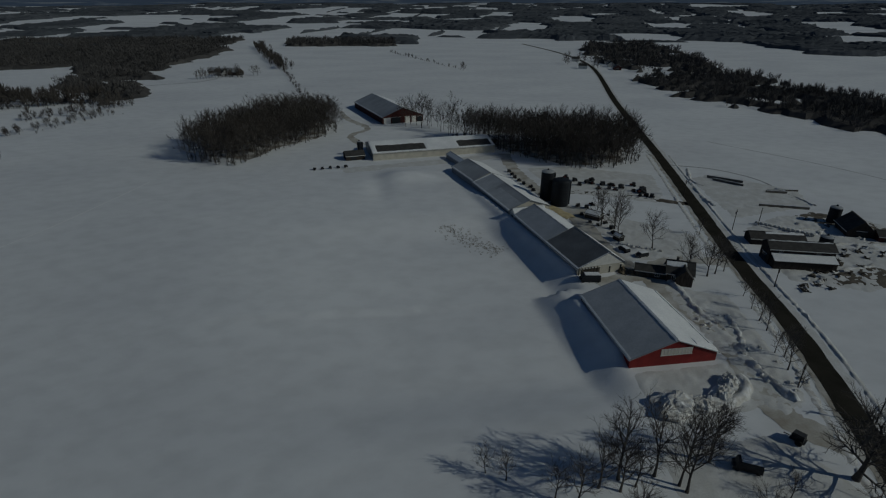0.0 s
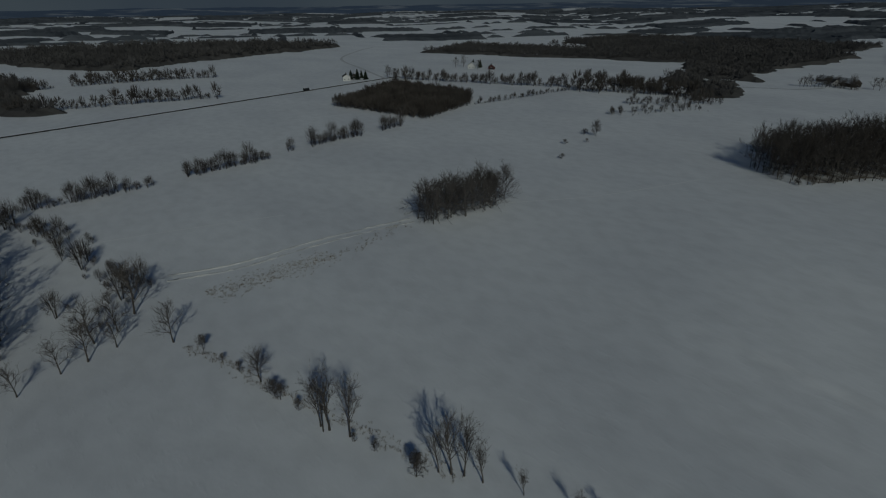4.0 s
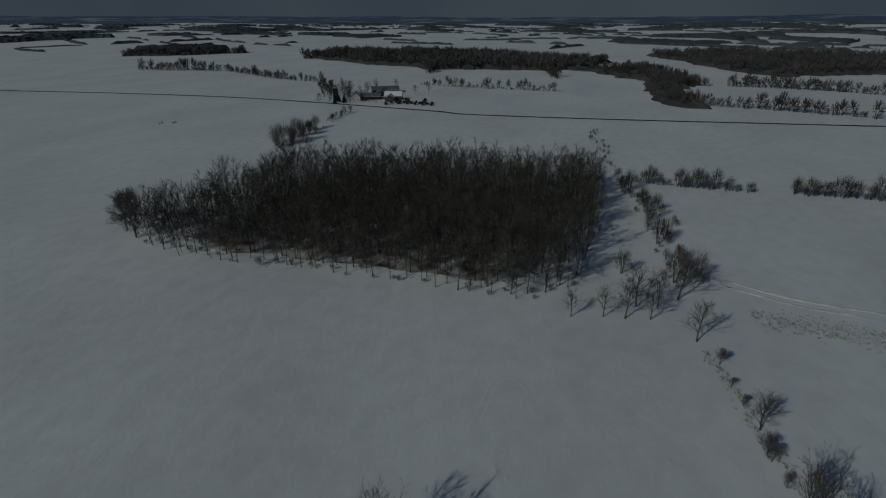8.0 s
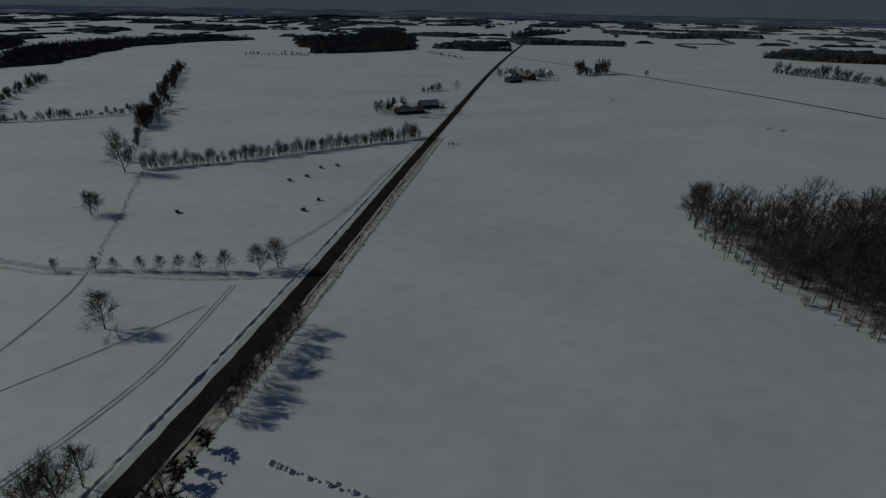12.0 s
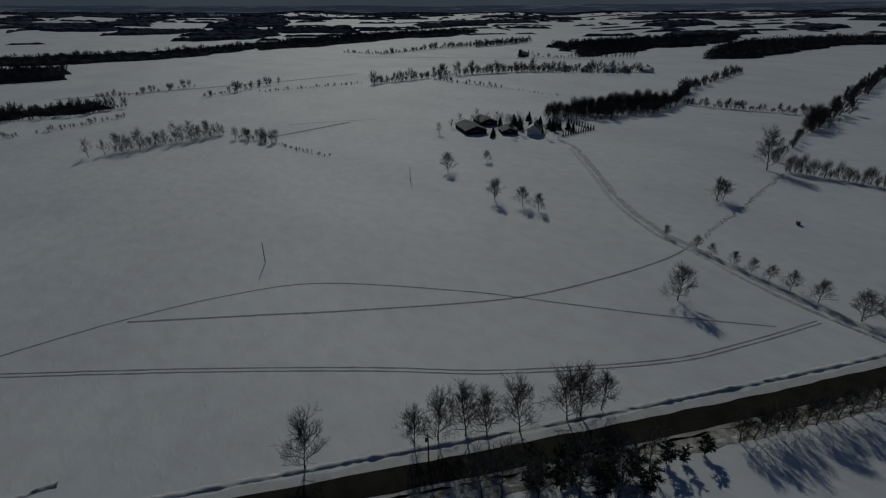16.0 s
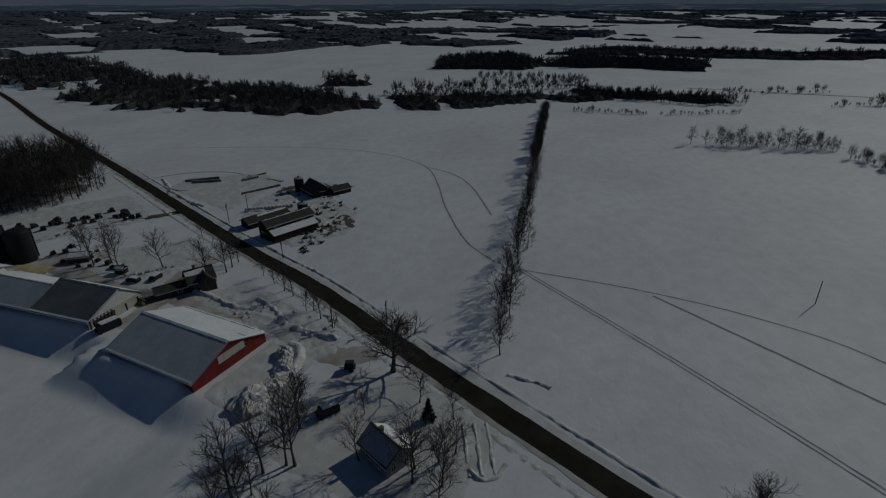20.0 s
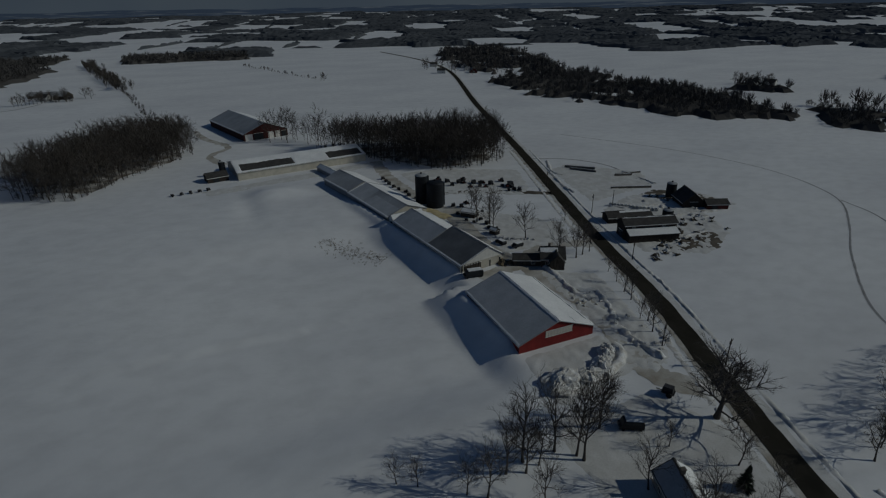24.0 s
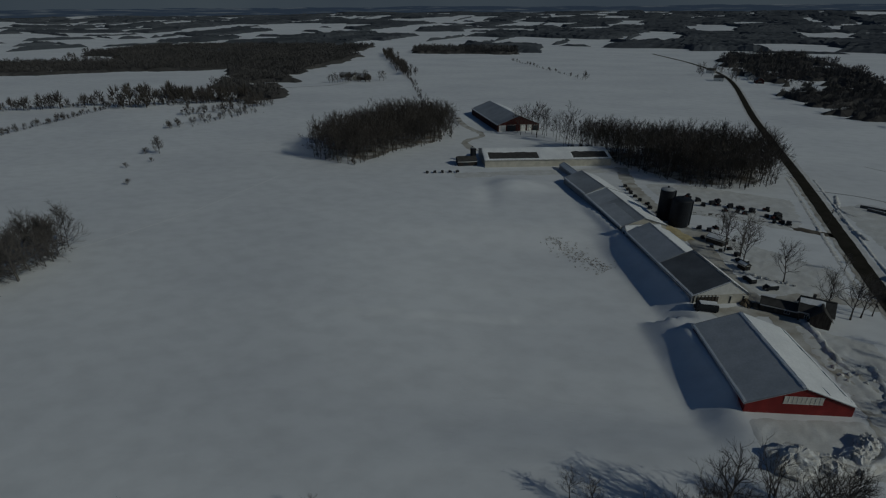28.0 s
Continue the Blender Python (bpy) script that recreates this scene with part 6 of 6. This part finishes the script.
farmstead([(-146, 726, 60, 10, 14, 4.2, "house"), (-128, 732, 60, 12, 20, 4.2, "shed"), (-150, 752, 60, 10, 24, 3.5, "shed")], "lane-side farm building in snow", [(-172 + 3 * k, 694 + 2 * k, 9 + k % 3) for k in range(9)] + [(-112, 726, 11), (-106, 722, 12)])
farmstead([(395, 760, -20, 9, 12, 4.4, "house"), (350, 745, 60, 9, 12, 4.2, "house"), (385, 720, -20, 10, 16, 4, "barn"), (410, 800, -20, 9, 12, 4.4, "house"), (420, 840, 60, 9, 12, 4.2, "house"), (384, 850, 60, 9, 12, 4.2, "house")], "house in a roadside hamlet under snow",
          [(340 + farm_rng.uniform(0, 80), 690 + farm_rng.uniform(0, 190), farm_rng.uniform(8, 14)) for _ in range(24)])
farmstead([(498, -600, 30, 9, 13, 4.2, "house"), (474, -612, 100, 9, 13, 4.2, "house"), (462, -640, 30, 12, 22, 4, "steel"), (448, -668, 30, 10, 16, 4, "house"), (520, -585, 30, 9, 14, 4, "house"), (440, -648, 80, 9, 14, 4, "house")], "house in a far village among trees",
          [(440 + farm_rng.uniform(0, 90), -670 + farm_rng.uniform(0, 90), farm_rng.uniform(6, 10)) for _ in range(18)])
farmstead([(722, -704, 20, 10, 20, 4, "barn"), (738, -716, 20, 9, 12, 4, "house")], "far farm building beside a silo", [(750, -720, 8), (715, -712, 8)], [(744, -730, 9)])
silo(730, -696, 3, 11, "dark far silo on open snow")
farmstead([(606, 402, 20, 9, 12, 4.4, "house")], "far farmhouse in a grove", [(590 + farm_rng.uniform(-12, 22), 418 + farm_rng.uniform(-20, 20), 12) for _ in range(8)])
plant(ROUND, -416, -696, 9, 10, "dark round tree beside the side road")
vehicle(-516.5, 280, 12, 7, 2.4, 3.0, "dark truck on the side road", name="parked_truck")


# ---- things about the yards ----
for k in range(24):
    u = k % 8
    implement(111 + u * 4.2 + farm_rng.uniform(-3, 3), 246 - u * 3.6 - (k // 8) * 6 + farm_rng.uniform(-4, 4), farm_rng.uniform(0, 180), k, "dark farm machine parked in the snowy yard", farm_rng.uniform(0.5, 0.95))
for k in range(9):
    implement(84 + k * 0.6 + farm_rng.uniform(-1, 1), 262 - k * 5.5, farm_rng.uniform(0, 180), k + 3, "dark scrap machine beside the cattle barn", 0.6)
for k in range(5):
    implement(-19 + k * 4.2, 283 + k * 0.6, farm_rng.uniform(0, 180), 2 * k + 1, "low dark gear at the field edge", 0.55)


def low_wall(a, b, height, thick, label):
    d = math.hypot(b[0] - a[0], b[1] - a[1])
    thing = empty("bunker_wall", pose(a[0], a[1], 0, 0, 0, math.degrees(math.atan2(b[1] - a[1], b[0] - a[0]))), label, "wall")
    n = max(2, int(d / 3))
    for k in range(n):
        part("wall_panel", box(k * d / n + 0.02, (k + 1) * d / n - 0.02, -thick / 2, thick / 2, -0.1, height, 0.03), CONCRETE, thing)
    part("snow_cap", box(0, d, -thick / 2 + 0.02, thick / 2 - 0.02, height + 0.003, height + 0.15, 0.06), ROOFSNOW, thing)


snow_bank("snow_bank", [(171.5, 230.6), (166.3, 215.9), (161.6, 202.0), (161.1, 195.3)], 0, 2.2, 0.9, 140, "rough ploughed ridge in the snowy farm yard")
snow_bank("snow_bank", [(184.1, 250.9), (173.4, 230.9), (174.9, 222.6)], 0, 2.2, 0.9, 141, "rough ploughed ridge in the snowy farm yard")
snow_bank("snow_bank", [(162.4, 173.3), (168.8, 166.0), (181.5, 163.7), (187.6, 162.0)], 0, 2.2, 0.9, 142, "rough ploughed ridge in the snowy farm yard")
snow_bank("snow_bank", [(206.3, 188.1), (207.7, 200.8), (207.4, 212.4)], 0, 2.2, 0.9, 143, "rough ploughed ridge in the snowy farm yard")
snow_bank("snow_bank", [(177.6, 149.2), (184.2, 149.4), (194.0, 146.9), (200.0, 145.9)], 0, 2.2, 0.9, 144, "rough ploughed ridge in the snowy farm yard")
snow_bank("snow_bank", [(158.1, 129.7), (165.7, 131.1), (171.5, 130.9), (177.1, 131.9)], 0, 2.2, 0.9, 145, "rough ploughed ridge in the snowy farm yard")
rough_patch("yard", [(186, 178), (199, 181), (212, 168), (214, 156), (200, 158), (190, 166)], 0.9, 0.5, DIRT, "trampled muddy ground by the pole barn", "farm yard", 14)
rough_patch("yard", [(150, 122), (168, 118), (180, 126), (176, 132), (158, 130)], 0.9, 0.45, DIRT, "muddy rubble-strewn ground by the old barn", "farm yard", 15)
low_wall((181, 192), (200, 184), 1.1, 0.4, "grey concrete bunker wall capped with snow")
low_wall((200, 210), (215, 207), 0.9, 0.4, "grey concrete bunker wall capped with snow")
low_wall((185, 235), (197, 223), 1.4, 0.4, "low concrete wall in deep snow")
gable_building("link_building", 64.0, 269.6, 10.8, 5, 27, 2.4, 3.8, BEIGE, ROOF, "narrow covered passage between cattle barns", "passage", over=0.2, snow=[(-1, 0.02, 0.95, 0.02, 0.98, 0.1), (1, 0.02, 0.95, 0.02, 0.98, 0.1)])
vehicle(74.5, 138.5, 80, 6.5, 2.5, 2.6, "dark feed wagon between the barns", name="feed_wagon")
vehicle(101, 152.5, 100, 4.6, 1.9, 1.7, "dark pickup parked by the house", name="parked_car")
vehicle(97, 158, 10, 4.6, 1.9, 1.7, "dark car parked by the farm lane", name="parked_car")
for k in range(16):
    lumps("rubble_heap", 146 + k * 1.9 + farm_rng.uniform(-2, 2), 124 + farm_rng.uniform(-4, 6) + k * 1.2, farm_rng.uniform(0.6, 1.6), farm_rng.uniform(0.5, 1.2), farm_rng.uniform(0.4, 1.0), 40 + k, "dark rubble half covered by snow", DIRT if k % 2 else HEAP, 3, "rubble heap")
for k in range(10):
    lumps("snow_heap", 172 + farm_rng.uniform(-8, 22), 140 + farm_rng.uniform(-8, 30), farm_rng.uniform(1, 2.4), farm_rng.uniform(0.8, 1.6), farm_rng.uniform(0.4, 0.9), 70 + k, "low heap of disturbed snow", HEAP, 3)
for x, y in ((21.3, -223.6), (15.1, -236.7), (74.6, -229.1), (31, -269.9), (22.5, -276), (15.7, -291.9), (6.7, -295)):
    thing = empty("hay_bale", pose(x, y, 0, 0, 0, farm_rng.uniform(0, 180)), "round dark hay bale under a snow cap", "hay bale", "field bales")
    bm = bmesh.new()
    bmesh.ops.create_cone(bm, cap_ends=True, segments=16, radius1=0.8, radius2=0.8, depth=1.5, matrix=Matrix.Translation((0, 0, 0.75)) @ Matrix.Rotation(math.pi / 2, 4, "Y"))
    part("bale", bm, STRAW, thing)
    part("snow_cap", box(-0.7, 0.7, -0.45, 0.45, 1.45, 1.66, 0.08), ROOFSNOW, thing)
for x, y, r in ((-69, -337, 4), (-268, -506, 3), (-323, -355, 2.5), (-328, -346, 2.5)):
    hedge((x - r, y), (x + r, y + 0.5), 0.9, 1.7, "brush pile left in the snowy field", int(500 + abs(x)), spread=0.8, category="brush pile", name="brush_pile")


def tussocks(places, label, seed, height=0.7):
    w = Wood(seed)
    for x, y in places:
        z = float(land(x, y))
        for _ in range(9):
            d = Vector((w.rng.gauss(0, 0.5), w.rng.gauss(0, 0.5), 1)).normalized()
            w.blade(Vector((x + w.rng.gauss(0, 0.25), y + w.rng.gauss(0, 0.25), z - 0.02)), d, height * w.rng.uniform(0.5, 1.3), 0.09)
    v, f = w.arrays()
    ob = new("dry_grass", raw_mesh("dry_grass", v, f, [STRAW]))
    return tagged(ob, label, "dry grass", kind="stuff")


tussocks(along((-153, 42), (-151, 86), 0.10, 3.2, 601), "dead weeds standing out of the snow", 601, 0.45)
for k, off in enumerate((-2.4, 1.6)):
    snow_bank("snow_ridge", [(-173, 36), (-166, 57), (-165, 84), (-162, 108), (-158, 128)], off, 1.3, 0.3, 620 + k, "low wind-cut snow ridge along a grassy ditch", material=TRODDEN)
tussocks(along((-150, 86), (-157, 124), 0.6, 2.2, 602), "dead weeds standing out of the snow", 602)
tussocks(along((36, 197), (54, 171), 0.16, 3.0, 603), "dead weeds standing out of the snow", 603, 0.6)
tussocks(along((110, -298), (88, -176), 0.9, 0.6, 605), "dead weeds along a fence line", 605)
tussocks(along((-130, 28), (-50, 51), 0.4, 1.0, 606), "dead weeds along a field boundary", 606)
tussocks(along((112, 36), (300, 77), 0.4, 1.2, 607), "dead weeds under the hedgerow", 607)


# ---- between and behind the barns ----
gable_building("milk_house", 65.6, 195.0, -82, 5.0, 14.5, 2.8, 4.9, WHITE, ROOF, "low cross-gabled link between the cattle barns", "barn", over=0.3, snow=[(-1, 0.02, 0.97, 0.01, 0.99, 0.1), (1, 0.02, 0.97, 0.01, 0.99, 0.1)], openings=[("front", -0.6, 0.6, 0.1, 2.1, "dark")], base=0.02)
ribbon("silage_floor", [(85.5, 210), (88, 202), (91, 192)], 5.6, 0.12, SILAGE, "pale trampled silage spread beside the barn", "silage", rough=0.3, step=1.5, seed=61, crown=0.5)
for k in range(13):
    t = k / 12
    thing = empty("wrapped_bale", pose(164.0 + 12.5 * t, 172.6 - 15.0 * t, 0, 0, 0, 40 + farm_rng.uniform(-12, 12)), "round bale in white plastic wrap on snow", "bale", "row of wrapped bales")
    bm = bmesh.new()
    bmesh.ops.create_cone(bm, cap_ends=True, segments=16, radius1=0.75, radius2=0.75, depth=1.2, matrix=Matrix.Translation((0, 0, 0.73)) @ Matrix.Rotation(math.pi / 2, 4, "Y"))
    bmesh.ops.bevel(bm, geom=[e for e in bm.edges if len(e.link_faces) == 2 and e.calc_face_angle(0) > 1], offset=0.12, segments=2, affect="EDGES")
    part("bale", bm, PLASTIC, thing)
    part("snow_cap", box(-0.5, 0.5, -0.4, 0.4, 1.42, 1.6, 0.07), ROOFSNOW, thing)
low_wall((197.9, 208.2), (207, 205), 1.2, 0.5, "low dark bunker wall in snow")
low_wall((185.2, 230.6), (193.7, 218.4), 1.2, 0.4, "low concrete wall in deep snow")


def scrap_pile(x, y, seed, size=1.0):
    """Old boards and beams thrown together on snow."""
    rng = random.Random(seed)
    thing = empty("scrap_pile", pose(x, y, float(land(x, y)), 0, 0, rng.uniform(0, 180)), "dark old boards and scrap lying in snow", "scrap pile")
    for k in range(6):
        l, w = rng.uniform(0.8, 2.2) * size, rng.uniform(0.12, 0.4) * size
        bm = box(-l, l, -w, w, 0, 0.16)
        bmesh.ops.transform(bm, verts=bm.verts, matrix=pose(rng.uniform(-1, 1) * size, rng.uniform(-1, 1) * size, 0.1 + 0.17 * k * 0.6, rng.uniform(-8, 8), rng.uniform(-10, 10), rng.uniform(0, 180)))
        part("board", bm, BOARDS if k % 3 else DIRT, thing)


for k, (x, y) in enumerate(((178, 145), (183, 143), (190, 141), (186, 137), (167, 127), (163, 129), (157, 127), (171, 131), (145, 122), (142, 123), (138, 121), (150, 125), (153, 131), (185, 129), (180, 138), (174, 140), (194, 147), (148, 121), (172, 150), (168, 136), (160, 133), (188, 146))):
    scrap_pile(x + farm_rng.uniform(-1, 1), y + farm_rng.uniform(-1, 1), 80 + k, farm_rng.uniform(0.45, 0.9))
for x, y, h in ((-50.5, -24.5, 12), (-53, -28.5, 10.5), (-47, -27, 9)):
    plant(BROAD, x, y, h, 12, "bare tree alone in the snowy field", group="field trees")
for x, y, h in ((-143, -187, 15), (-139, -178, 13), (-150, -190, 14)):
    plant(ROUND, x, y, h, 10, "round-crowned bare tree at the corner of the wood", group="boundary trees")
gable_building("shed", -2.5, 303, -80, 9, 11, 2.6, 4.6, BOARDS, SHINGLE, "dark low shed at the end of the long barn", "shed", over=0.3, snow=[(-1, 0.05, 0.9, 0.02, 0.98, 0.1)], openings=[("right", 3, 6, 0.1, 2.2, "dark")])
gable_building("garden_shed", 100.2, 166, 20, 2.6, 3.2, 2.0, 2.8, BOARDS, SHINGLE, "tiny dark shed with a snow cap", "shed", over=0.2, snow=[(-1, 0.05, 0.9, 0.02, 0.98, 0.12), (1, 0.05, 0.9, 0.02, 0.98, 0.12)], openings=[("front", -0.4, 0.4, 0.1, 1.8, "dark")])
gable_building("wagon_shed", 102.5, 188, 40, 4.6, 6.5, 2.2, 3.4, GREYWOOD, SHINGLE, "weathered open shed under snow among trees", "shed", over=0.3, snow=[(-1, 0.05, 0.9, 0.02, 0.98, 0.12), (1, 0.05, 0.9, 0.02, 0.98, 0.12)], openings=[("front", -1.6, 1.6, 0.1, 2.0, "dark")])
silo(6.5, 309.5, 1.3, 8.5, "slim dark feed bin beside the long barn")
for k in range(10):
    lumps("snow_lump", 98 + 1.3 * k + farm_rng.uniform(-0.4, 0.4), 163.5 - 0.9 * k + farm_rng.uniform(-0.5, 0.5), 0.6, 0.5, 0.5, 150 + k, "small lump of ploughed yard snow", None, 2, "snow lump")
for k in range(14):
    implement(100 + farm_rng.uniform(-4, 8), 176 + farm_rng.uniform(-4, 30), farm_rng.uniform(0, 180), k, "rusting machine half buried in yard snow", farm_rng.uniform(0.35, 0.6))

# ---- trees that crowd the farther farms ----
for cx, cy, rx, ry, n, h in ((284, -266, 26, 22, 26, 7), (-62, -446, 34, 9, 26, 8), (-232, -672, 40, 26, 30, 9), (-505, -285, 40, 22, 22, 11), (-470, -240, 10, 20, 8, 8)):
    spots = [(cx + farm_rng.uniform(-rx, rx), cy + farm_rng.uniform(-ry, ry)) for _ in range(n)]
    scatter("farm_grove", CROWN, spots, [h * farm_rng.uniform(0.6, 1.3) for _ in range(n)], 11, "bare trees crowding a snowy farmstead", seed=int(n + h))
for k in range(18):
    implement(-492 + farm_rng.uniform(-34, 26), -238 + farm_rng.uniform(-34, 50), farm_rng.uniform(0, 180), k, "dark machine in a snowy farm lot", farm_rng.uniform(0.8, 1.4))
